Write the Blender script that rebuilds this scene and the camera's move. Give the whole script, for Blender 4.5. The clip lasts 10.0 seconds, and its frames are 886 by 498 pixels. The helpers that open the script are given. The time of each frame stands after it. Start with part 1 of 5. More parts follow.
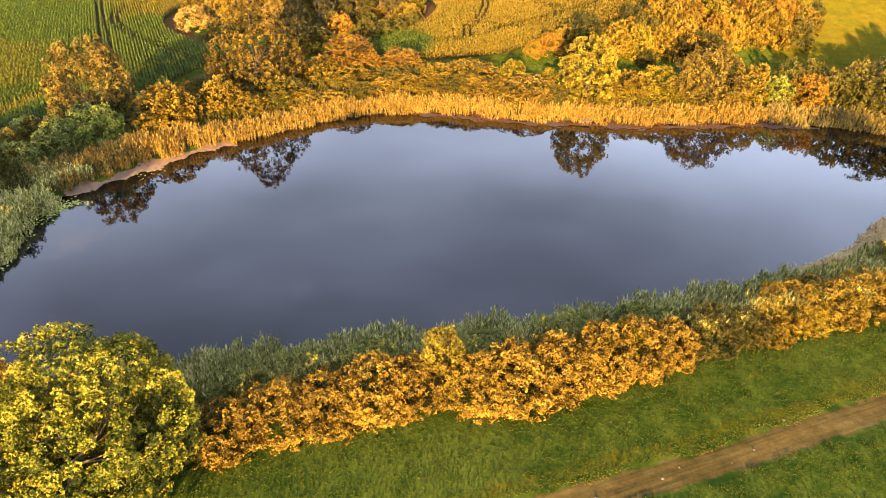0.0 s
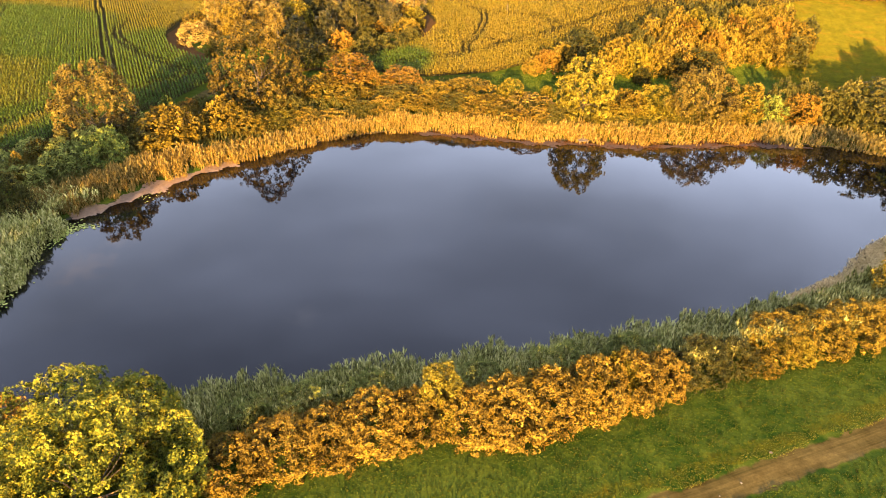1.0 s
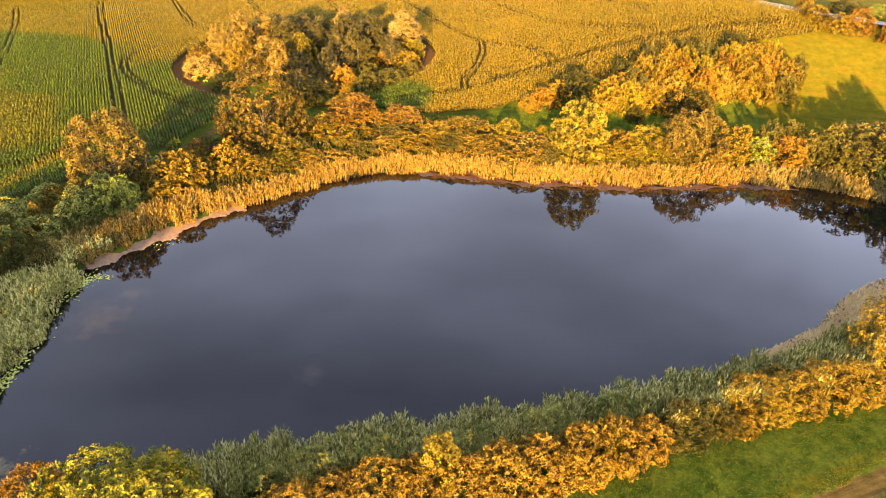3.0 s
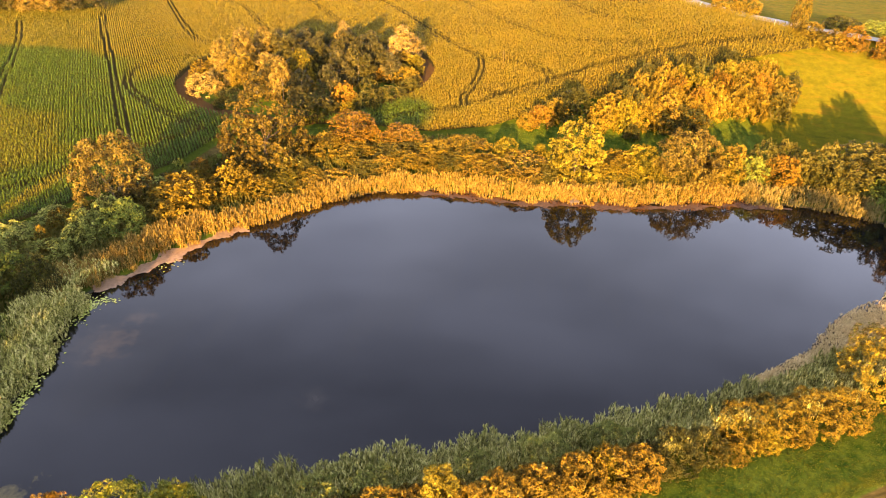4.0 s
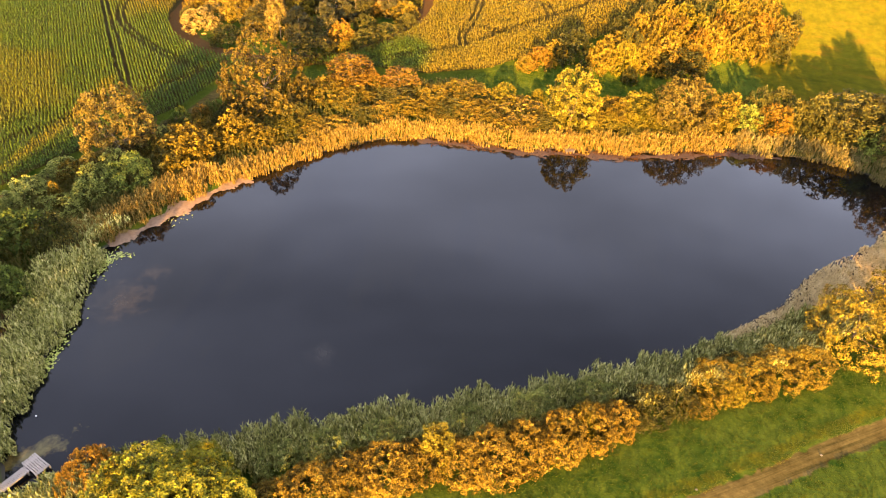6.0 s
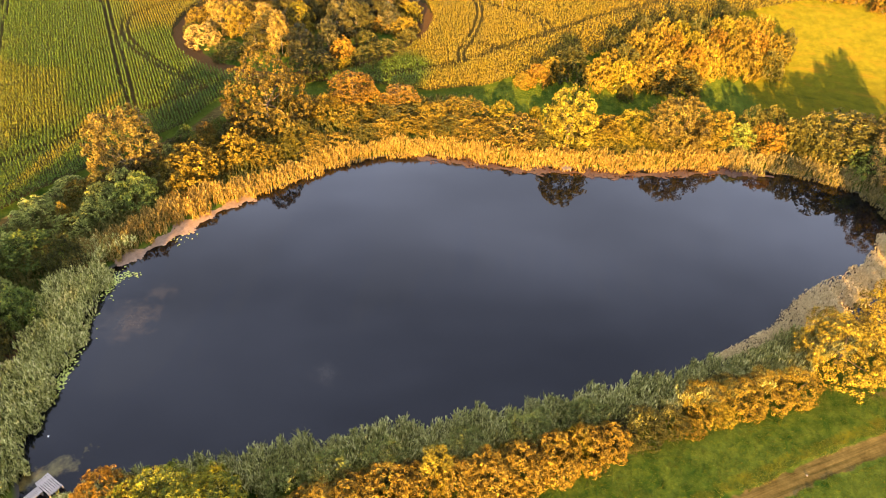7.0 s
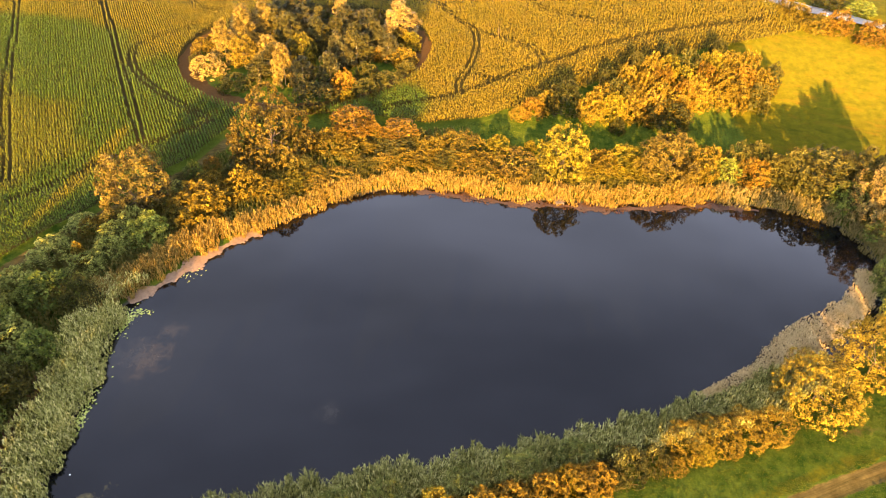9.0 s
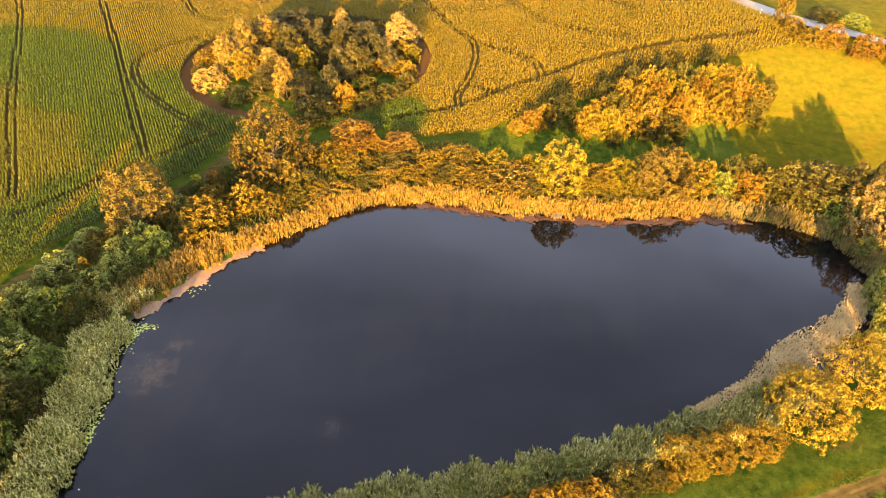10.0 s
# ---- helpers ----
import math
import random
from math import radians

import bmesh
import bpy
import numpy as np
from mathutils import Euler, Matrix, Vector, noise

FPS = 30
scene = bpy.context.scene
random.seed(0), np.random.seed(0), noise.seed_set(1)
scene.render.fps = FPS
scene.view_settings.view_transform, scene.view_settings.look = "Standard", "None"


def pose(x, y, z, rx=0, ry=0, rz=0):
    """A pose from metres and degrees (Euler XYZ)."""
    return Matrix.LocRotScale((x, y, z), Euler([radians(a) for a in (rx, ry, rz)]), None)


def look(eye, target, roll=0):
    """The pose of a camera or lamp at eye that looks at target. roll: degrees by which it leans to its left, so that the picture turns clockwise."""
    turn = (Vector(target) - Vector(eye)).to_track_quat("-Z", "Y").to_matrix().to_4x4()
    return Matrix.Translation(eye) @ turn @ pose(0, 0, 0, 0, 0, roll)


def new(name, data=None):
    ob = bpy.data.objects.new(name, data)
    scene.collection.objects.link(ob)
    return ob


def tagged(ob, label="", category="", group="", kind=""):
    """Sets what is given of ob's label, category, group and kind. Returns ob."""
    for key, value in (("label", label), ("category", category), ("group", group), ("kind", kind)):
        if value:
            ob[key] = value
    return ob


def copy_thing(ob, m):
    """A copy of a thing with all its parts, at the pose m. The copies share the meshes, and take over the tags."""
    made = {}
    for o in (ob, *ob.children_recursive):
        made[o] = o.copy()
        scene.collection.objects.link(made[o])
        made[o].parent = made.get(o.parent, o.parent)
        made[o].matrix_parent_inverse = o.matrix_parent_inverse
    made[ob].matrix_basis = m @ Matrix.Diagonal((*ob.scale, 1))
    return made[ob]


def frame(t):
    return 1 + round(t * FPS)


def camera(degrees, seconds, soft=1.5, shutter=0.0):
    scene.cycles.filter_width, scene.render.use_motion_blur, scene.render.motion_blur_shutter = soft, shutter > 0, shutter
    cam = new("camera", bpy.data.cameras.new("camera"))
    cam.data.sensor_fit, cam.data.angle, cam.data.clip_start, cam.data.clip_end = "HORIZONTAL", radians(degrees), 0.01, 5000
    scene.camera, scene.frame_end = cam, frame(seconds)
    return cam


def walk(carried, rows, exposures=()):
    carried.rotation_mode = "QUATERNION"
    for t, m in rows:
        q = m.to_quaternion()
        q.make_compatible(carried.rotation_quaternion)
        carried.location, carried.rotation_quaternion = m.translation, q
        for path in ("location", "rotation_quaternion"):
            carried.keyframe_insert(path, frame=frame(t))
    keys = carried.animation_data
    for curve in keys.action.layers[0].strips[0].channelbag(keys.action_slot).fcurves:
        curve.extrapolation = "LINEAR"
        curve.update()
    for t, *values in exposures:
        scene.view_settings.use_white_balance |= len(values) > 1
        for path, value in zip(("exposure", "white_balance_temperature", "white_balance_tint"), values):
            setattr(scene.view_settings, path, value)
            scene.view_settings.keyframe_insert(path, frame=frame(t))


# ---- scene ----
cam = camera(69.3, 10.0, soft=1.0)
METRES, EYE, TILT, LEAN, TURN = 46.5, 45.6, -30.7, -0.5, 0.0
ROWS = [
    (0.0, 0.0, 0.0, 0.0, 0.0, 0.0, -0.0),
    (0.5, 0.0009, -0.0203, 0.0356, -0.03, -0.03, -0.03),
    (1.0, 0.0015, -0.0457, 0.0798, -0.05, -0.02, -0.04),
    (1.5, 0.0016, -0.072, 0.1244, -0.07, -0.02, -0.04),
    (2.0, 0.0017, -0.0984, 0.1686, -0.09, -0.03, -0.04),
    (2.5, 0.0016, -0.1244, 0.2128, -0.11, -0.01, -0.04),
    (4.0, 0.002, -0.2024, 0.3434, -0.17, 0.03, -0.02),
    (4.5, 0.0029, -0.2287, 0.3878, -0.2, 0.03, -0.01),
    (5.0, 0.0037, -0.2552, 0.4318, -0.22, 0.03, -0.0),
    (5.1, 0.0036, -0.2605, 0.4406, -0.23, 0.02, 0.0),
    (5.2, 0.0036, -0.2657, 0.4493, -0.235, -0.5, 0.0),
    (5.3, 0.0035, -0.2710, 0.4581, -0.24, -1.6, 0.0),
    (5.4, 0.0035, -0.2762, 0.4668, -0.25, -2.8, 0.0),
    (5.5, 0.0034, -0.2815, 0.4756, -0.26, -4.0, 0.01),
    (5.6, 0.0034, -0.2867, 0.4843, -0.27, -5.15, -0.03),
    (5.7, 0.0033, -0.2920, 0.4931, -0.28, -6.24, -0.07),
    (5.8, 0.0033, -0.2972, 0.5018, -0.285, -7.2, -0.1),
    (5.9, 0.0032, -0.3025, 0.5106, -0.29, -7.7, -0.12),
    (6.0, 0.0032, -0.3077, 0.5193, -0.295, -7.8, -0.13),
    (6.5, 0.0029, -0.3340, 0.5631, -0.325, -7.81, -0.16),
    (7.0, 0.0026, -0.3603, 0.6069, -0.36, -7.81, -0.18),
    (7.5, 0.003, -0.3865, 0.6513, -0.39, -7.81, -0.19),
    (8.0, 0.003, -0.4127, 0.6958, -0.43, -7.82, -0.19),
    (8.5, 0.0031, -0.4391, 0.7401, -0.47, -7.81, -0.2),
    (9.0, 0.0035, -0.4654, 0.7841, -0.5, -7.81, -0.19),
    (9.5, 0.0035, -0.4914, 0.8272, -0.53, -7.8, -0.19),
    (10.0, 0.0026, -0.511, 0.8591, -0.56, -7.8, -0.17),
]
walk(cam, [(t, pose(0, 0, EYE, TILT, LEAN, TURN) @ pose(METRES * x, METRES * y, METRES * z, 90 + pitch, roll, yaw)) for t, x, y, z, yaw, pitch, roll in ROWS], exposures=[(0.0, 3.42, 6050, 10), (2.0, 3.54, 6250, 12), (4.0, 3.6, 6600, 14), (5.5, 3.66, 6850, 16), (6.2, 3.72, 6550, 12), (7.5, 3.78, 6400, 11), (10.0, 3.8, 6600, 12)])

# ---- world, sun ----
SUN_AZ, SUN_EL = 186.2, 8.6          # where the sun stands: degrees clockwise from +y, and above the horizon
world = bpy.data.worlds.new("world")
scene.world = world
world.use_nodes = True
wn = world.node_tree
sky = wn.nodes.new("ShaderNodeTexSky")
sky.sky_type = "NISHITA"
sky.sun_disc = False
sky.sun_elevation, sky.sun_rotation = radians(SUN_EL), radians(SUN_AZ)
sky.air_density, sky.dust_density, sky.ozone_density = 1.0, 0.5, 2.0
# thin high cloud over the whole sky: softer colour, faint streaks
veil = wn.nodes.new("ShaderNodeTexNoise")
veil.inputs["Scale"].default_value, veil.inputs["Detail"].default_value = 2.6, 5.0
stretch = wn.nodes.new("ShaderNodeMapping")
stretch.inputs["Scale"].default_value, stretch.inputs["Rotation"].default_value = (0.7, 1.6, 2.4), (0, 0, 0.5)
wn.links.new(wn.nodes.new("ShaderNodeTexCoord").outputs["Generated"], stretch.inputs["Vector"])
wn.links.new(stretch.outputs[0], veil.inputs["Vector"])
span = wn.nodes.new("ShaderNodeMapRange")
for k, v in enumerate((0.34, 0.66, 0.76, 1.3), 1):
    span.inputs[k].default_value = v
wn.links.new(veil.outputs[0], span.inputs[0])
hue = wn.nodes.new("ShaderNodeHueSaturation")
hue.inputs["Saturation"].default_value = 0.42
hue.inputs["Hue"].default_value = 0.535
wn.links.new(sky.outputs[0], hue.inputs["Color"])
wn.links.new(span.outputs[0], hue.inputs["Value"])
wn.links.new(hue.outputs[0], wn.nodes["Background"].inputs[0])
wn.nodes["Background"].inputs[1].default_value = 0.105
sun = new("sun", bpy.data.lights.new("sun", "SUN"))
sun.data.energy, sun.data.angle, sun.data.color = 4.9, radians(0.6), (1.0, 0.545, 0.105)
sun_from = Vector((math.sin(radians(SUN_AZ)) * math.cos(radians(SUN_EL)), math.cos(radians(SUN_AZ)) * math.cos(radians(SUN_EL)), math.sin(radians(SUN_EL))))
sun.matrix_world = look(sun_from * 300, (0, 0, 0))

UNIT = 1.5      # metres to one unit of the plan below, in which all places and sizes are given


# ---- materials ----
def nodes_of(name):
    m = bpy.data.materials.new(name)
    m.use_nodes = True
    t = m.node_tree
    return m, t, t.nodes["Principled BSDF"]


def ramp(t, stops):
    r = t.nodes.new("ShaderNodeValToRGB")
    while len(r.color_ramp.elements) < len(stops):
        r.color_ramp.elements.new(0.5)
    for e, (p, c) in zip(r.color_ramp.elements, stops):
        e.position, e.color = p, (*c, 1)
    return r


def noise_node(t, scale, detail=4.0, rough=0.6, coord=None):
    n = t.nodes.new("ShaderNodeTexNoise")
    n.inputs["Scale"].default_value, n.inputs["Detail"].default_value, n.inputs["Roughness"].default_value = scale, detail, rough
    if coord is None:
        coord = t.nodes.new("ShaderNodeTexCoord").outputs["Object"]
    t.links.new(coord, n.inputs["Vector"])
    return n


def mix_col(t, fac, a, b, blend="MIX"):
    m = t.nodes.new("ShaderNodeMix")
    m.data_type, m.blend_type = "RGBA", blend
    for s, v in ((m.inputs[0], fac), (m.inputs[6], a), (m.inputs[7], b)):
        if isinstance(v, (int, float)):
            s.default_value = v
        elif isinstance(v, tuple):
            s.default_value = (*v, 1)
        else:
            t.links.new(v, s)
    return m.outputs[2]


def math_node(t, op, a, b=0.0, clamp=False):
    m = t.nodes.new("ShaderNodeMath")
    m.operation, m.use_clamp = op, clamp
    for s, v in zip(m.inputs, (a, b)):
        if isinstance(v, (int, float)):
            s.default_value = v
        else:
            t.links.new(v, s)
    return m.outputs[0]


def leaf_material(name, colours, through_light=0.2, rough=0.55, own=0.6, drift=0.22, sprays=0.0):
    """Leaves: each leaf has its own tone, whole sprays differ (their 'tone' attribute), and the stand drifts between tones."""
    m, t, b = nodes_of(name)
    geo = t.nodes.new("ShaderNodeNewGeometry")
    r = ramp(t, [(i / (len(colours) - 1), tuple(0.56 * k for k in c)) for i, c in enumerate(colours)])
    big = noise_node(t, drift, 3.0, 0.6, geo.outputs["Position"])
    f = math_node(t, "MULTIPLY", math_node(t, "SUBTRACT", geo.outputs["Random Per Island"], 0.5), own)
    f = math_node(t, "ADD", f, math_node(t, "MULTIPLY", math_node(t, "SUBTRACT", big.outputs[0], 0.5), 0.7))
    if sprays:
        a = t.nodes.new("ShaderNodeAttribute")
        a.attribute_name = "tone"
        f = math_node(t, "ADD", f, math_node(t, "MULTIPLY", math_node(t, "SUBTRACT", a.outputs["Fac"], 0.5), sprays))
    each = t.nodes.new("ShaderNodeObjectInfo")
    f = math_node(t, "ADD", f, math_node(t, "MULTIPLY", math_node(t, "SUBTRACT", each.outputs["Random"], 0.5), 0.2 if sprays else 0.0))
    t.links.new(math_node(t, "ADD", f, 0.56, True), r.inputs[0])
    fine = noise_node(t, 9.0, 2.0, 0.5, geo.outputs["Position"])
    col = mix_col(t, 0.35, r.outputs[0], ramp_of(t, fine.outputs[0], (0.55, 0.55, 0.55), (1, 1, 1)), "MULTIPLY")
    t.links.new(col, b.inputs["Base Color"])
    b.inputs["Roughness"].default_value = rough
    b.inputs["Specular IOR Level"].default_value = 0.08
    tr = t.nodes.new("ShaderNodeBsdfTranslucent")
    t.links.new(col, tr.inputs[0])
    mx = t.nodes.new("ShaderNodeMixShader")
    mx.inputs[0].default_value = through_light
    t.links.new(b.outputs[0], mx.inputs[1])
    t.links.new(tr.outputs[0], mx.inputs[2])
    t.links.new(mx.outputs[0], t.nodes["Material Output"].inputs[0])
    return m


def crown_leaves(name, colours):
    # the extra first stop is a near-black tone, painting shade onto inner leaves
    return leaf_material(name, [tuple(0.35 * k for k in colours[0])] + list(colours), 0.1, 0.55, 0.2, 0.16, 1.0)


def ramp_of(t, fac, a, b, lo=0.3, hi=0.7):
    r = ramp(t, [(lo, a), (hi, b)])
    t.links.new(fac, r.inputs[0])
    return r.outputs[0]


def bump_to(t, b, height, strength, distance):
    bp = t.nodes.new("ShaderNodeBump")
    bp.inputs["Strength"].default_value, bp.inputs["Distance"].default_value = strength, distance
    t.links.new(height, bp.inputs["Height"])
    t.links.new(bp.outputs[0], b.inputs["Normal"])


def bark_material(name, a, c):
    m, t, b = nodes_of(name)
    n = noise_node(t, 6.0, 6.0, 0.7)
    t.links.new(ramp_of(t, n.outputs[0], a, c), b.inputs["Base Color"])
    b.inputs["Roughness"].default_value = 0.9
    bump_to(t, b, n.outputs[0], 0.6, 0.03)
    return m


M_BARK = bark_material("bark", (0.05, 0.035, 0.022), (0.12, 0.085, 0.055))
M_BIRCH = bark_material("grey_bark", (0.07, 0.055, 0.04), (0.17, 0.14, 0.10))
M_LEAF = {
    "gold": crown_leaves("leaves_gold", [(0.0777, 0.0583, 0.0073), (0.1846, 0.1299, 0.0147), (0.2721, 0.191, 0.0208), (0.3499, 0.2494, 0.0276)]),
    "rust": crown_leaves("leaves_rust", [(0.0796, 0.0566, 0.0102), (0.2257, 0.1519, 0.0221), (0.3585, 0.2381, 0.0321), (0.4647, 0.3218, 0.0423)]),
    "orange": crown_leaves("leaves_orange", [(0.0857, 0.0513, 0.0065), (0.2058, 0.1149, 0.0128), (0.2916, 0.1681, 0.0203), (0.3429, 0.2122, 0.0267)]),
    "yellow": crown_leaves("leaves_yellow_green", [(0.0821, 0.0766, 0.0068), (0.1744, 0.1443, 0.0118), (0.277, 0.2119, 0.0179), (0.3488, 0.2615, 0.0235)]),
    "willow": crown_leaves("leaves_willow", [(0.0675, 0.0938, 0.012), (0.1755, 0.1938, 0.018), (0.3645, 0.3313, 0.03), (0.486, 0.4, 0.0432)]),
    "olive": crown_leaves("leaves_olive", [(0.045, 0.048, 0.011), (0.09, 0.085, 0.019), (0.14, 0.122, 0.026), (0.21, 0.172, 0.038)]),
    "green": crown_leaves("leaves_green", [(0.0924, 0.131, 0.0246), (0.1694, 0.2156, 0.037), (0.2772, 0.3156, 0.0554), (0.4312, 0.4312, 0.0848)]),
    "grey": crown_leaves("leaves_grey_green", [(0.1568, 0.1803, 0.0392), (0.2822, 0.3058, 0.0659), (0.439, 0.4469, 0.1019), (0.6272, 0.6115, 0.1568)]),
    "oak": crown_leaves("leaves_oak", [(0.0563, 0.0431, 0.0084), (0.1353, 0.0948, 0.0149), (0.2085, 0.1456, 0.0214), (0.2932, 0.1994, 0.0298)]),
    "smoke": crown_leaves("leaves_smoky_green", [(0.0312, 0.0338, 0.013), (0.0676, 0.065, 0.0221), (0.1105, 0.0949, 0.0325), (0.1755, 0.1391, 0.0468)]),
    "dusk": crown_leaves("leaves_dark_olive", [(0.0225, 0.0275, 0.0075), (0.05, 0.0525, 0.0137), (0.0938, 0.085, 0.0213), (0.1625, 0.125, 0.035)]),
    "dusk_olive": crown_leaves("leaves_deep_olive", [(0.0364, 0.0364, 0.0104), (0.078, 0.0715, 0.0182), (0.13, 0.1118, 0.026), (0.208, 0.1664, 0.039)]),
    "tan": crown_leaves("leaves_tan", [(0.1056, 0.0748, 0.0144), (0.2024, 0.1436, 0.0288), (0.2992, 0.2132, 0.0448), (0.3784, 0.2784, 0.068)]),
    "amber": crown_leaves("leaves_amber", [(0.12, 0.09, 0.01), (0.25, 0.185, 0.018), (0.38, 0.28, 0.026), (0.46, 0.335, 0.034)]),
    "lemon": crown_leaves("leaves_lemon", [(0.1204, 0.1025, 0.0103), (0.215, 0.1763, 0.0172), (0.3182, 0.2542, 0.0241), (0.3784, 0.2952, 0.031)]),
    "bronze": crown_leaves("leaves_bronze", [(0.0488, 0.0368, 0.0099), (0.1342, 0.0986, 0.0208), (0.2196, 0.1643, 0.0317), (0.3172, 0.2366, 0.0446)]),
    "pale": crown_leaves("leaves_pale", [(0.1714, 0.1183, 0.0353), (0.3024, 0.2119, 0.0588), (0.4234, 0.3055, 0.0862), (0.504, 0.3745, 0.1176)]),
}
M_REED_GOLD = leaf_material("reed_golden", [(0.14, 0.09, 0.022), (0.34, 0.225, 0.05), (0.5, 0.345, 0.08), (0.6, 0.44, 0.13)], 0.4, 0.55, 0.85)
M_REED_GREEN = leaf_material("reed_green", [(0.05, 0.055, 0.012), (0.26, 0.265, 0.062), (0.55, 0.53, 0.15), (1.0, 0.92, 0.38)], 0.4, 0.55, 0.95)
M_REED_STRAW = leaf_material("reed_straw", [(0.09, 0.08, 0.026), (0.20, 0.165, 0.05), (0.32, 0.25, 0.085), (0.42, 0.33, 0.13)])
M_REED_DEAD = leaf_material("reed_dead", [(0.62, 0.46, 0.21), (1.0, 0.77, 0.38), (1.35, 1.06, 0.56)], 0.35, 0.6, 0.9)
M_REED_PALE = leaf_material("reed_pale_green", [(0.09, 0.09, 0.02), (0.42, 0.42, 0.10), (0.82, 0.79, 0.24), (1.25, 1.14, 0.5)], 0.4, 0.55, 0.95)
M_WEEDS = leaf_material("bank_weeds", [(0.07, 0.09, 0.018), (0.13, 0.14, 0.028), (0.22, 0.19, 0.04), (0.32, 0.25, 0.07)], 0.48)
M_TRACK_GRASS = leaf_material("track_edge_blades", [(0.10, 0.13, 0.017), (0.17, 0.18, 0.023), (0.25, 0.235, 0.033), (0.30, 0.27, 0.05)], 0.4)
M_TUFT = leaf_material("tuft_blades", [(0.04, 0.065, 0.008), (0.075, 0.10, 0.011), (0.115, 0.13, 0.016), (0.16, 0.155, 0.022)], 0.4, 0.6, 0.8, 0.8)
M_DRY_GRASS = leaf_material("dry_grass_blades", [(0.06, 0.066, 0.006), (0.10, 0.094, 0.008), (0.15, 0.122, 0.011), (0.19, 0.15, 0.017)], 0.48)
M_GRASS = leaf_material("grass_blades", [(0.010, 0.026, 0.003), (0.05, 0.085, 0.008), (0.11, 0.15, 0.016), (0.165, 0.185, 0.026)], 0.4, 0.6, 0.8, 0.8)


def span_of(t, v, lo, hi):
    mr = t.nodes.new("ShaderNodeMapRange")
    mr.inputs[1].default_value, mr.inputs[2].default_value = lo, hi
    t.links.new(v, mr.inputs[0])
    return mr.outputs[0]


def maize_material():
    """Ripens to yellow away from the lake's side; shade is put in as green."""
    m = leaf_material("maize_leaves", [(0.08, 0.11, 0.018), (0.13, 0.155, 0.026), (0.20, 0.195, 0.037), (0.29, 0.25, 0.06)], 0.4, 0.55, 0.22)
    t = m.node_tree
    b = t.nodes["Principled BSDF"]
    col = b.inputs["Base Color"].links[0].from_socket
    pos = t.nodes.new("ShaderNodeNewGeometry").outputs["Position"]
    xyz = t.nodes.new("ShaderNodeSeparateXYZ")
    t.links.new(pos, xyz.inputs[0])
    n = noise_node(t, 0.024, 3.0, 0.6, pos)
    v = math_node(t, "ADD", math_node(t, "MULTIPLY", n.outputs[0], 75.0), math_node(t, "ADD", math_node(t, "MULTIPLY", xyz.outputs[1], 0.48), xyz.outputs[0]))
    ripe_lit = math_node(t, "MULTIPLY_ADD", span_of(t, v, 25.0, 85.0), 0.3)
    ripe_lit.node.inputs[2].default_value = 0.7
    # shaded tracts painted in as greener crop, and a sunlit strip between them
    def shade_tract(cx, cy, rx, ry, turn, soft=0.25):
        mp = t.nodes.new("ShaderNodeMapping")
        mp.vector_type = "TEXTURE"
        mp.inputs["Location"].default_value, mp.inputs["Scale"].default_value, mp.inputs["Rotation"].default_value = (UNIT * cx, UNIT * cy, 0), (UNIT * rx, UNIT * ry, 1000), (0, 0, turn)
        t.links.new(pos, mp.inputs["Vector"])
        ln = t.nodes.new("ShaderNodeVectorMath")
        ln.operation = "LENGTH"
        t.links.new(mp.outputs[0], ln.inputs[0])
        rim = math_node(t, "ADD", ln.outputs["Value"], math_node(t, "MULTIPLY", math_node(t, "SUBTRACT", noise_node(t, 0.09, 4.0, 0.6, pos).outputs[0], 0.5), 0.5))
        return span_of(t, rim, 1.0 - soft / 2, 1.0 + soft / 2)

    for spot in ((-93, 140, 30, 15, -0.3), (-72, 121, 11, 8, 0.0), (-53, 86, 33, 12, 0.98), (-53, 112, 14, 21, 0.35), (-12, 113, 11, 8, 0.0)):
        ripe_lit = math_node(t, "MULTIPLY", ripe_lit, shade_tract(*spot))
    ripe_lit = math_node(t, "MULTIPLY", ripe_lit, math_node(t, "MAXIMUM", shade_tract(-74, 106, 24, 20, 0.3, 1.0), 0.5))
    ripe_lit = math_node(t, "MAXIMUM", ripe_lit, math_node(t, "SUBTRACT", 0.6, shade_tract(-57.2, 90, 1.6, 16, -0.16, 0.5)))
    tone = mix_col(t, ripe_lit, (0.62, 0.92, 0.66), (1.66, 1.25, 0.64))
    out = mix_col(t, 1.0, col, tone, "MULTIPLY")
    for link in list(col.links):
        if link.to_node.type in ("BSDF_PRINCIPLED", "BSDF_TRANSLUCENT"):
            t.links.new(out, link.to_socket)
    return m


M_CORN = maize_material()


def wood_material(name, a, c):
    m, t, b = nodes_of(name)
    n = noise_node(t, 3.0, 6.0, 0.7)
    n2 = noise_node(t, 25.0, 3.0, 0.6)
    col = mix_col(t, 0.4, ramp_of(t, n.outputs[0], a, c), ramp_of(t, n2.outputs[0], (0.5, 0.5, 0.5), (1, 1, 1)), "MULTIPLY")
    t.links.new(col, b.inputs["Base Color"])
    b.inputs["Roughness"].default_value = 0.85
    bump_to(t, b, n2.outputs[0], 0.4, 0.01)
    return m


M_WOOD = wood_material("weathered_wood", (0.22, 0.185, 0.155), (0.46, 0.39, 0.33))
M_OLD_WOOD = wood_material("brown_wood", (0.06, 0.045, 0.036), (0.14, 0.105, 0.085))
M_STONE = wood_material("field_stone", (0.08, 0.068, 0.05), (0.15, 0.13, 0.10))
M_WHITE = wood_material("white_post", (0.7, 0.7, 0.68), (0.82, 0.82, 0.8))


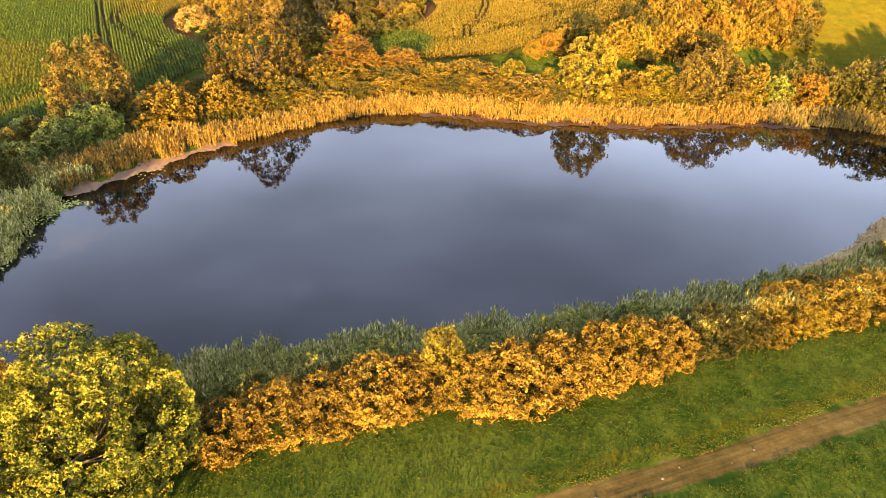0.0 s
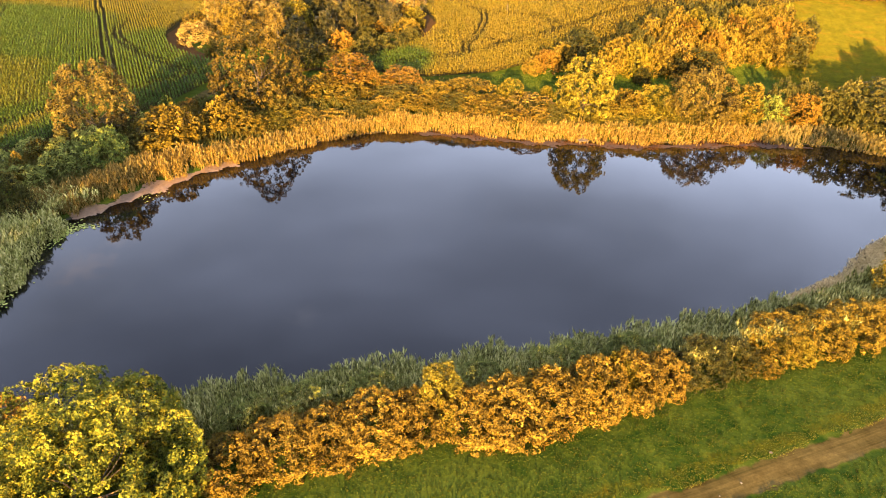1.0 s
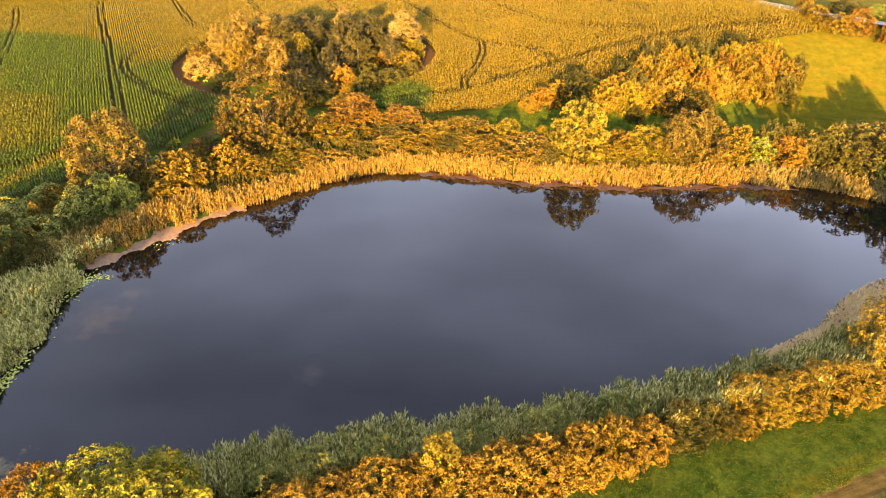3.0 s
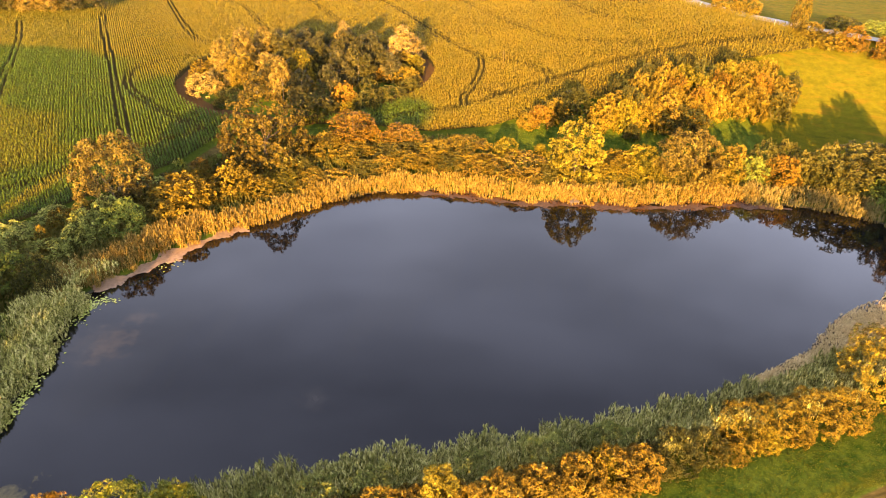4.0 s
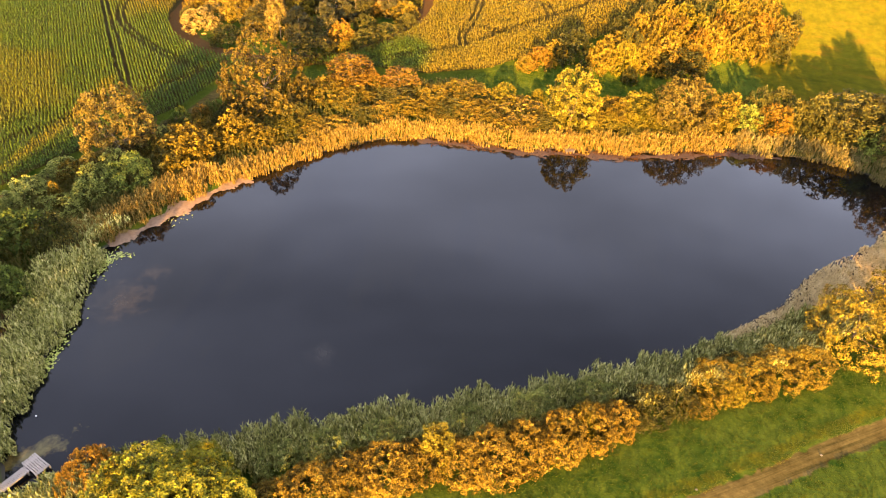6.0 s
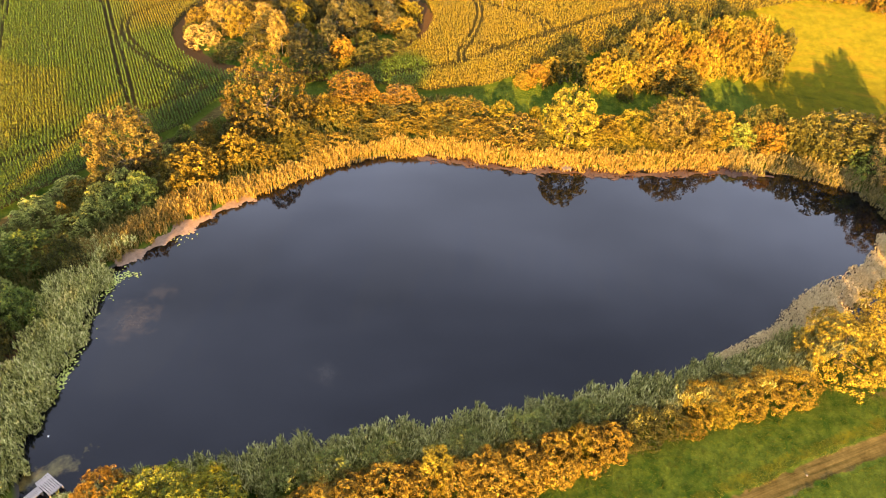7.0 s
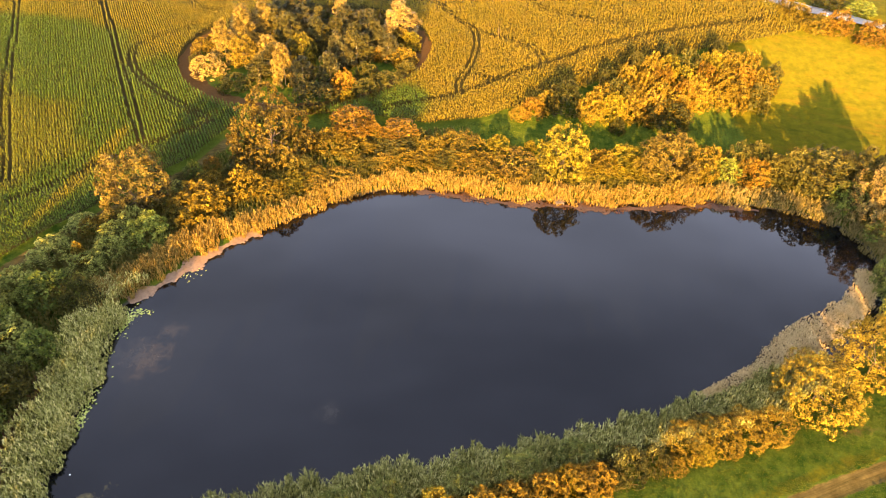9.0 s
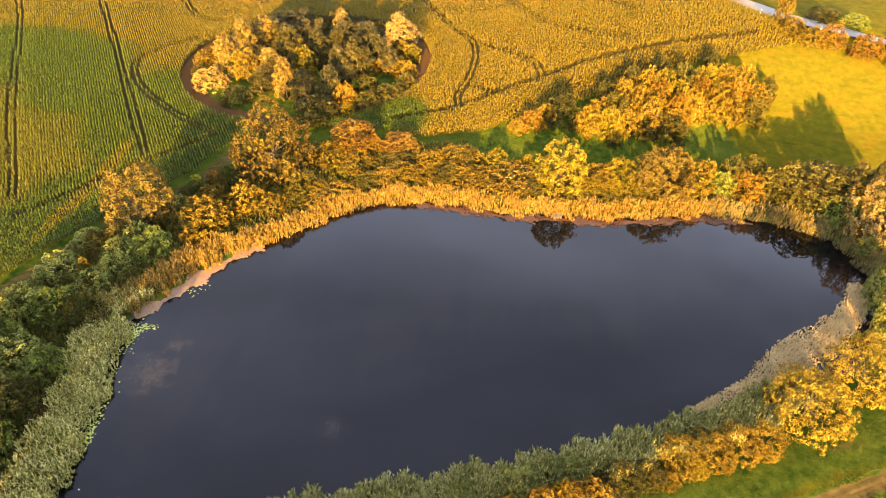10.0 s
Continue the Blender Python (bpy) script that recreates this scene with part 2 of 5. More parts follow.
def ground_material():
    """Grass, bare field soil, trodden track and lake bed, by the ground's own masks."""
    m, t, b = nodes_of("ground")
    pos = t.nodes.new("ShaderNodeNewGeometry").outputs["Position"]
    n_big, n_mid, n_fine = (noise_node(t, s, d, 0.65, pos) for s, d in ((0.04, 3.0), (0.5, 6.0), (3.5, 5.0)))

    def mask(name, wobble):
        a = t.nodes.new("ShaderNodeAttribute")
        a.attribute_name = name
        v = math_node(t, "ADD", a.outputs["Fac"], math_node(t, "MULTIPLY", math_node(t, "SUBTRACT", n_mid.outputs[0], 0.5), wobble))
        return ramp_of(t, v, (0, 0, 0), (1, 1, 1), 0.4, 0.6)

    grass = mix_col(t, ramp_of(t, n_mid.outputs[0], (0, 0, 0), (1, 1, 1), 0.35, 0.68), (0.016, 0.037, 0.004), (0.07, 0.09, 0.010))
    grass = mix_col(t, ramp_of(t, n_big.outputs[0], (0, 0, 0), (1, 1, 1), 0.45, 0.7), grass, (0.075, 0.095, 0.012))
    grass = mix_col(t, 0.5, grass, ramp_of(t, n_fine.outputs[0], (0.35, 0.35, 0.35), (1.2, 1.2, 1.2)), "MULTIPLY")
    soil = mix_col(t, ramp_of(t, n_fine.outputs[0], (0, 0, 0), (1, 1, 1)), (0.022, 0.02, 0.007), (0.045, 0.036, 0.012))
    track = mix_col(t, ramp_of(t, n_mid.outputs[0], (0, 0, 0), (1, 1, 1), 0.3, 0.7), (0.05, 0.037, 0.012), (0.11, 0.083, 0.028))
    along = t.nodes.new("ShaderNodeMapping")
    along.vector_type = "TEXTURE"
    along.inputs["Rotation"].default_value, along.inputs["Scale"].default_value = (0, 0, 0.35), (14.0, 0.55, 1.0)
    t.links.new(pos, along.inputs["Vector"])
    streak = noise_node(t, 1.0, 4.0, 0.6, along.outputs[0])
    track = mix_col(t, 0.8, track, ramp_of(t, streak.outputs[0], (0.45, 0.5, 0.42), (1.25, 1.2, 1.1), 0.36, 0.64), "MULTIPLY")
    track = mix_col(t, 0.5, track, ramp_of(t, n_fine.outputs[0], (0.5, 0.5, 0.5), (1.1, 1.1, 1.1)), "MULTIPLY")
    sward = t.nodes.new("ShaderNodeMapping")
    sward.vector_type = "TEXTURE"
    sward.inputs["Rotation"].default_value, sward.inputs["Scale"].default_value = (0, 0, -0.4), (9.0, 3.2, 1.0)
    t.links.new(pos, sward.inputs["Vector"])
    patches = noise_node(t, 1.0, 5.0, 0.62, sward.outputs[0])
    dry = mix_col(t, ramp_of(t, n_mid.outputs[0], (0, 0, 0), (1, 1, 1), 0.35, 0.66), (0.056, 0.057, 0.004), (0.092, 0.08, 0.005))
    dry = mix_col(t, ramp_of(t, patches.outputs[0], (0, 0, 0), (1, 1, 1), 0.52, 0.66), dry, (0.1, 0.07, 0.006))
    dry = mix_col(t, ramp_of(t, patches.outputs[0], (1, 1, 1), (0, 0, 0), 0.3, 0.42), dry, (0.045, 0.05, 0.004))
    dry = mix_col(t, 0.5, dry, ramp_of(t, n_fine.outputs[0], (0.62, 0.62, 0.62), (1.25, 1.25, 1.25)), "MULTIPLY")
    col = mix_col(t, mask("dry", 0.6), grass, dry)
    col = mix_col(t, mask("soil", 0.5), col, soil)
    bare = mix_col(t, ramp_of(t, n_fine.outputs[0], (0, 0, 0), (1, 1, 1)), (0.045, 0.024, 0.009), (0.09, 0.05, 0.018))
    col = mix_col(t, mask("bare", 0.4), col, bare)
    col = mix_col(t, mask("track", 0.9), col, track)
    col = mix_col(t, mask("bed", 0.2), col, (0.05, 0.045, 0.035))
    t.links.new(col, b.inputs["Base Color"])
    b.inputs["Roughness"].default_value = 0.95
    b.inputs["Specular IOR Level"].default_value = 0.02
    bump_to(t, b, n_fine.outputs[0], 0.6, 0.05)
    return m


M_GROUND = ground_material()


def water_material():
    m, t, b = nodes_of("lake_water")
    pos = t.nodes.new("ShaderNodeNewGeometry").outputs["Position"]
    deep = (0.0012, 0.0018, 0.003)
    col = deep
    # weed beds and stirred silt just under the surface
    for i, (x, y, rx, ry, tone, amount) in enumerate((
            (-35.4, 52.4, 5.2, 5.0, (0.021, 0.0175, 0.013), 1.0), (-32.8, 57.0, 2.6, 1.8, (0.017, 0.015, 0.0125), 0.8),
            (-11.5, 44.5, 2.4, 2.2, (0.017, 0.015, 0.013), 0.9), (-35.0, 32.6, 4.6, 1.5, (0.15, 0.12, 0.038), 1.0))):
        mp = t.nodes.new("ShaderNodeMapping")
        mp.vector_type = "TEXTURE"
        mp.inputs["Location"].default_value, mp.inputs["Scale"].default_value = (UNIT * x, UNIT * y, 0), (UNIT * rx, UNIT * ry, 1)
        mp.inputs["Rotation"].default_value = (0, 0, 0.62 if i == 3 else 0)
        t.links.new(pos, mp.inputs["Vector"])
        ln = t.nodes.new("ShaderNodeVectorMath")
        ln.operation = "LENGTH"
        t.links.new(mp.outputs[0], ln.inputs[0])
        n = noise_node(t, 0.55, 9.0, 0.72, pos)
        v = math_node(t, "SUBTRACT", math_node(t, "MULTIPLY", n.outputs[0], 2.6), math_node(t, "ADD", ln.outputs["Value"], 0.5), True)
        col = mix_col(t, math_node(t, "MULTIPLY", v, amount, True), col, tone)
    t.links.new(col, b.inputs["Base Color"])
    b.inputs["Roughness"].default_value = 0.03
    b.inputs["IOR"].default_value = 1.336
    w = noise_node(t, 0.6, 3.0, 0.5, pos)
    bump_to(t, b, w.outputs[0], 0.06, 0.05)
    return m


M_WATER = water_material()


def mat_of_algae(name, lo, hi):
    m, t, b = nodes_of(name)
    n = noise_node(t, 2.0, 6.0, 0.7)
    t.links.new(ramp_of(t, n.outputs[0], lo, hi), b.inputs["Base Color"])
    b.inputs["Roughness"].default_value = 0.8
    bump_to(t, b, n.outputs[0], 0.8, 0.05)
    return m


M_ALGAE = mat_of_algae("algae_mat", (0.14, 0.085, 0.045), (0.28, 0.175, 0.10))
M_LILY = leaf_material("lily_pads", [(0.42, 0.5, 0.09), (0.65, 0.72, 0.15), (0.9, 0.9, 0.26)], 0.1)


def asphalt():
    m, t, b = nodes_of("asphalt")
    n = noise_node(t, 1.5, 6.0, 0.7)
    t.links.new(ramp_of(t, n.outputs[0], (0.16, 0.15, 0.14), (0.24, 0.23, 0.22)), b.inputs["Base Color"])
    b.inputs["Roughness"].default_value = 0.85
    return m


M_ASPHALT = asphalt()


# ---- mesh helpers ----
def mesh_from(name, verts, faces, material):
    """One mesh from arrays; faces all have the same number of corners."""
    me = bpy.data.meshes.new(name)
    verts, faces = np.asarray(verts, dtype=np.float32), np.asarray(faces, dtype=np.int32)
    me.vertices.add(len(verts))
    me.vertices.foreach_set("co", verts.ravel())
    me.loops.add(faces.size)
    me.loops.foreach_set("vertex_index", faces.ravel())
    me.polygons.add(len(faces))
    me.polygons.foreach_set("loop_start", np.arange(0, faces.size, faces.shape[1], dtype=np.int32))
    me.update(calc_edges=True)
    me.materials.append(material)
    return me


def part(name, me, parent, label=""):
    ob = new(name, me)
    ob.parent = parent
    if label:
        tagged(ob, label=label)
    return ob


def unit(v):
    return v / np.maximum(np.linalg.norm(v, axis=-1, keepdims=True), 1e-9)


def quads_for(n):
    return np.arange(n * 4, dtype=np.int32).reshape(n, 4)


def leaf_tris(c, axis, normal, length, width):
    """Pointed leaves: centre, direction, facing, length and width of each."""
    a = unit(axis)
    side = unit(np.cross(normal, a))
    L, W = length[:, None] * 0.5, width[:, None] * 0.85
    return np.stack([c - a * L + side * W, c - a * L * 0.6 - side * W, c + a * L * 1.1], 1).reshape(-1, 3)


def tris_for(n):
    return np.arange(n * 3, dtype=np.int32).reshape(n, 3)


def sphere_dirs(n, g):
    v = g.normal(size=(n, 3))
    return unit(v)


def tube(points, radii, sides=6):
    """A tapered limb along points."""
    P, V, F = [Vector(p) for p in points], [], []
    for i, p in enumerate(P):
        d = (P[min(i + 1, len(P) - 1)] - P[max(i - 1, 0)]).normalized()
        s = d.cross(Vector((0.3, 1, 0.2))).normalized()
        u = d.cross(s)
        for k in range(sides):
            a = 2 * math.pi * k / sides
            V.append(p + (s * math.cos(a) + u * math.sin(a)) * radii[i])
    for i in range(len(P) - 1):
        for k in range(sides):
            F.append((i * sides + k, i * sides + (k + 1) % sides, (i + 1) * sides + (k + 1) % sides, (i + 1) * sides + k))
    return [tuple(v) for v in V], F


def limb_mesh(name, a, b, r0, r1, g, sag=0.12, material=None):
    a, b = np.array(a, float), np.array(b, float)
    n = 5
    side = g.normal(size=3) * np.linalg.norm(b - a) * sag
    pts = [a + (b - a) * k / (n - 1) + side * math.sin(math.pi * k / (n - 1)) * (1 if k < n - 1 else 0) for k in range(n)]
    v, f = tube(pts, [r0 + (r1 - r0) * k / (n - 1) for k in range(n)])
    return mesh_from(name, v, f, material or M_BARK)


def crown_outline(shape, u):
    """Half width of a crown at the height u (0 to 1), as a share of its widest."""
    if shape == "dome":
        return math.sqrt(max(0.0, 1 - u ** 2.3))
    if shape == "plume":
        return 0.72 + 0.28 * u / 0.3 if u < 0.3 else (1 - ((u - 0.3) / 0.7) ** 1.7) ** 0.75
    if shape == "cone":
        return 0.86 + 0.14 * u / 0.2 if u < 0.2 else 1 - 0.93 * ((u - 0.2) / 0.8) ** 1.45
    if shape == "ball":
        return math.sqrt(max(0.0, 1 - (2 * u - 1) ** 2))
    return 0.82 + 0.18 * u / 0.38 if u < 0.38 else math.sqrt(max(0.0, 1 - ((u - 0.38) / 0.62) ** 2))


def crown_sprays(w, h, base, lobes, count, r, g, shape="dome", lobe=0.25):
    """Sprays of leaves over the lobes that make up a crown of width w between the heights base and h.
    Gives their centres, outward directions, sizes and tones."""
    rx, hh = w / 2, h - base
    C, K = [], []
    for i in range(lobes):
        u = 0.06 + 0.88 * ((i + 0.5) / lobes) ** (0.85 if shape in ("dome", "full") else 1.0)
        a = i * 2.39996 + 0.5 * g.normal()
        k = min(lobe * rx, 0.42 * hh) * (0.72 + 0.6 * g.random())
        out = max(0.0, crown_outline(shape, u) * rx - k * 0.75) * (0.82 + 0.3 * g.random())
        C.append((out * math.cos(a), out * math.sin(a), base + u * hh - k * (0.9 if u > 0.6 else 0.3)))
        K.append(k)
    C.append((0, 0, base + 0.42 * hh))
    K.append(min(0.62 * rx, 0.42 * hh))
    C, K = np.array(C), np.array(K)
    share = K ** 2 / np.sum(K ** 2)
    P, N, T = [], [], []
    for i in range(len(K)):
        n = max(6, int(2.0 * count * share[i]))
        d = sphere_dirs(n, g)
        p = C[i] + d * (K[i] * (0.8 + 0.28 * g.random(n)))[:, None]
        keep = (d[:, 2] > -0.55) & (p[:, 2] > base * 0.6)
        for q in range(len(K)):
            if q != i:
                keep &= np.linalg.norm(p - C[q], axis=1) > 0.82 * K[q]
        P.append(p[keep])
        N.append(d[keep])
        T.append(np.clip(0.5 + 0.07 * g.normal() + 0.12 * g.normal(size=int(keep.sum())), 0, 1))
    P, N, T = np.concatenate(P), np.concatenate(N), np.concatenate(T)
    if shape in ("full", "dome", "cone", "plume"):      # skirts that reach down to the ground
        n = count // 4
        a, u = g.random(n) * 6.283, 0.34 * g.random(n)
        q = np.array([crown_outline(shape, k) for k in u]) * rx * (0.72 + 0.22 * g.random(n))
        P = np.vstack([P, np.column_stack([q * np.cos(a), q * np.sin(a), base + u * hh + 0.1])])
        N = np.vstack([N, np.column_stack([np.cos(a), np.sin(a), 0.25 * np.ones(n)])])
        T = np.concatenate([T, np.clip(0.45 + 0.2 * g.normal(size=n), 0, 1)])
    P[:, :2] *= rx / np.percentile(np.hypot(P[:, 0], P[:, 1]), 97.5)
    P[:, 2] = base + (P[:, 2] - base) * hh / max(0.1, np.percentile(P[:, 2], 99) - base)
    return P, unit(N), r * (0.7 + 0.6 * g.random(len(P))), T, C


def foliage_mesh(name, sprays, per, leaf, aspect, material, g, droop=0.0, upright=0.0, shaded_share=0.17):
    P, N, R, T = sprays[:4]
    n = len(P) * per
    at = np.repeat(np.arange(len(P)), per)
    nrm, r = N[at], R[at][:, None]
    v = sphere_dirs(n, g)
    flat = unit(v - nrm * np.sum(v * nrm, 1, keepdims=True))
    q = np.sqrt(g.random(n))[:, None]
    p = P[at] + flat * r * q + nrm * r * (0.75 * (1 - q * q) - 0.25 + 0.35 * g.random(n)[:, None])
    inner = g.random(n) < shaded_share      # leaves below the outer ones; their dark tone paints in the crown's shade
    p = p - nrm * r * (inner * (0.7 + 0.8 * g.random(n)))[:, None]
    p[:, 2] += (upright * 0.9 * (1 - q[:, 0]) - droop * 2.2 * g.random(n) * q[:, 0]) * r[:, 0]
    facing = unit(nrm + 0.55 * flat * q + 0.5 * sphere_dirs(n, g) + np.array([0, 0, 0.15]))
    along = unit(0.7 * flat + 0.45 * nrm + 0.5 * sphere_dirs(n, g) + np.array([0, 0, 1.0 * upright - 1.2 * droop]))
    size = leaf * (0.65 + 0.7 * g.random(n))
    me = mesh_from(name, leaf_tris(p, along, facing, size, size / aspect), tris_for(n), material)
    # inner leaves take the darkest tone as painted shade
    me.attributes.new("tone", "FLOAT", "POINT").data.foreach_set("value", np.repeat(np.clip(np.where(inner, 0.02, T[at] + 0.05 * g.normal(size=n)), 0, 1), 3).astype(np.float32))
    return me


# ---- plan of the lake and the lie of the land ----
SHORE = np.array([(-37.4, 33.5), (-38.6, 37.5), (-38.9, 41), (-38.6, 44.8), (-39.2, 49.6), (-39.7, 54), (-40, 58), (-39.9, 61.2), (-37.2, 64.2),
                  (-34.4, 68.4), (-30.8, 72.8), (-26.7, 77), (-20.5, 81.6), (-15, 86.2), (-8.4, 88.8), (-0.9, 89.4), (5.7, 88), (12.2, 86.2),
                  (19.7, 86), (26.9, 85), (35.4, 85.6), (45, 86.4), (52, 85), (58, 83.4), (62.7, 79.6), (64.2, 75), (63.6, 70), (61.5, 62.5),
                  (52, 53.5), (39.8, 48.6), (28.5, 44), (14.7, 40), (0.8, 36.8), (-12, 34.6), (-25, 31.2), (-31, 30), (-35, 29.6)])


def inside(poly, x, y):
    ins = np.zeros(np.shape(x), bool)
    for a, b in zip(poly, np.roll(poly, -1, 0)):
        ins ^= ((a[1] > y) != (b[1] > y)) & (x < (b[0] - a[0]) * (y - a[1]) / (b[1] - a[1] + 1e-12) + a[0])
    return ins


def line_distance(pts, x, y, closed=False):
    pts = np.asarray(pts, float)
    best = np.full(np.shape(x), 1e9)
    ends = np.roll(pts, -1, 0) if closed else pts[1:]
    for a, b in zip(pts if closed else pts[:-1], ends):
        ex, ey = b - a
        wx, wy = x - a[0], y - a[1]
        k = np.clip((wx * ex + wy * ey) / (ex * ex + ey * ey), 0, 1)
        best = np.minimum(best, np.hypot(wx - k * ex, wy - k * ey))
    return best


def shore_distance(x, y):
    """Metres from the water's edge: plus on land, minus over the lake."""
    d = line_distance(SHORE, x, y, True)
    return np.where(inside(SHORE, x, y), -d, d)


def step(a, b, v):
    k = np.clip((v - a) / (b - a), 0, 1)
    return k * k * (3 - 2 * k)


def height(x, y):
    x, y = np.asarray(x, float), np.asarray(y, float)
    d = shore_distance(x, y)
    z = np.where(d < 0, -0.2 - 1.6 * (1 - np.exp(np.minimum(d, 0) / 6)), 0.95 * step(-1, 7, d) - 0.2 * (1 - step(-1, 2, d)))
    z = z + (1 - np.exp(-np.maximum(y - 92, 0) / 22)) * (4.4 + 1.2 * np.tanh(x / 40))
    z = z + 8 * step(0, 60, x) * step(105, 140, y)
    for w, a, p, q in ((9.0, 0.10, 1.3, 4.1), (3.1, 0.04, 5.2, 0.6)):
        z = z + a * step(1, 5, d) * np.sin(x / w + p + np.sin(y / w * 0.7 + q)) * np.sin(y / w + q + np.sin(x / w * 0.8 + p))
    return z


def z_at(x, y):
    return float(height(np.array([x]), np.array([y]))[0])


CORN = np.array([(-76, 58), (-60.4, 67.1), (-58, 72), (-55.9, 76), (-51.5, 82), (-46.5, 90), (-41, 95.5), (-37, 104.5), (-22.3, 109), (-11.7, 108.5), (-2, 106),
                 (9.6, 108), (14.2, 110.6), (22, 113.6), (29, 116.6), (36, 120), (43, 122.6), (52, 124.6), (62, 126.8), (77, 131), (79, 136), (73, 143), (66, 155), (60, 172), (52, 200), (40, 255),
                 (-190, 255), (-190, 200), (-110, 90)])
RING = (-28.2, 138.0, 27.2, 28.0)      # bare ring round the grove in the field
DIRT_TRACK = [(-30, 10.5), (-10, 17), (7.5, 22.9), (15.5, 25.4), (22.3, 27.9), (29, 30.4), (35, 33), (44, 36.2), (60, 41), (90, 47)]
MARGIN = [(-75, 54), (-59.5, 65.6), (-57, 70.4), (-54.8, 74.6), (-50.2, 81), (-45, 89), (-40.2, 94), (-36, 103)]

TRACKS = []


def tramline(points, gauge=1.15):
    """A tractor's wheel marks through the maize: two lines, or one where gauge is 0."""
    p = np.array(points, float)
    fine = [p[0]]
    for a, b in zip(p[:-1], p[1:]):
        fine += [a + (b - a) * k for k in (1 / 3, 2 / 3, 1)]
    p = np.array(fine)
    for _ in range(2):
        p[1:-1] = (p[:-2] + 2 * p[1:-1] + p[2:]) / 4
    d = unit(np.gradient(p, axis=0))
    nrm = np.stack([-d[:, 1], d[:, 0]], 1)
    for s in ((-0.5, 0.5) if gauge else (0,)):
        TRACKS.append(p + nrm * gauge * s)


tramline([(-117, 186), (-105, 164.7), (-98.3, 151), (-92, 136.5), (-84.5, 119.8), (-77.5, 105.2), (-68.5, 87)])
tramline([(-117.5, 186), (-115, 189.7), (-107.3, 190.1), (-102.3, 185), (-103, 181.5)], 0)
tramline([(-101.6, 222), (-101, 208.5), (-99.6, 198), (-87.8, 173), (-75.3, 148.5), (-64.5, 126.5), (-55.8, 108.5), (-51, 99)])
tramline([(-41.4, 106.7), (-47.2, 110.6), (-54, 116.9), (-59.4, 122.8), (-62.9, 127.8), (-65.2, 133.4), (-65.8, 139.3), (-62.3, 144.2), (-56, 151)])
tramline([(-88.7, 221), (-70.3, 182.6), (-61.8, 166.2), (-58.6, 162.7), (-53, 161.4)])
tramline([(-79.7, 238), (-74, 224.9), (-66.7, 215.6), (-62.3, 212.9), (-52.5, 191), (-45.6, 175.3)])
tramline([(-46, 230), (-42.2, 220.6), (-35, 204.4), (-25.7, 178.7)])
tramline([(-22, 228), (-13.7, 206.3), (-4.5, 181), (2.9, 159.2), (6.7, 150.6), (8.8, 145.8), (9.1, 139), (8.4, 133.4), (7, 126.8), (5.7, 123.8), (4.3, 119.5), (4.6, 115.3)], 1.1)
tramline([(-8, 111.5), (2.3, 114.9), (7.6, 117.8), (13.2, 121.1), (18.9, 123.9), (24.7, 126), (31.8, 128.8), (42, 130.3), (51.2, 131.5), (56.7, 131.6), (67.8, 134)], 0)
tramline([(3, 230), (6.5, 217.2), (14.3, 186.3), (21, 163.5), (25.8, 149.2), (33.9, 140), (42.7, 133.2)])
tramline([(8.4, 146), (14.8, 139.2), (20, 132.8), (21.7, 128.4), (21.9, 125.8)], 1.1)
tramline([(6.3, 123.8), (9, 122.4), (12.1, 120.8)], 0)
tramline([(33.8, 188.2), (37.6, 164.8), (41.9, 154.4), (46.6, 148.2)])
tramline([(-66, 82), (-63.7, 84.1), (-59.6, 89), (-55.9, 94), (-47.3, 100.4), (-40.6, 105.8)], 0)


# ---- ground ----
def axis_lines(lo, hi, fine, mid_lo, mid_hi, mid):
    inner = np.arange(lo, hi + 0.01, fine)
    low, high = np.arange(mid_lo, lo - 0.2, mid), np.arange(hi + mid, mid_hi, mid)
    far = 60 * 1.35 ** np.arange(0, 13)
    return np.concatenate([(mid_lo - np.cumsum(far) * 0.35)[::-1], low, inner, high, mid_hi + np.cumsum(far) * 0.35])


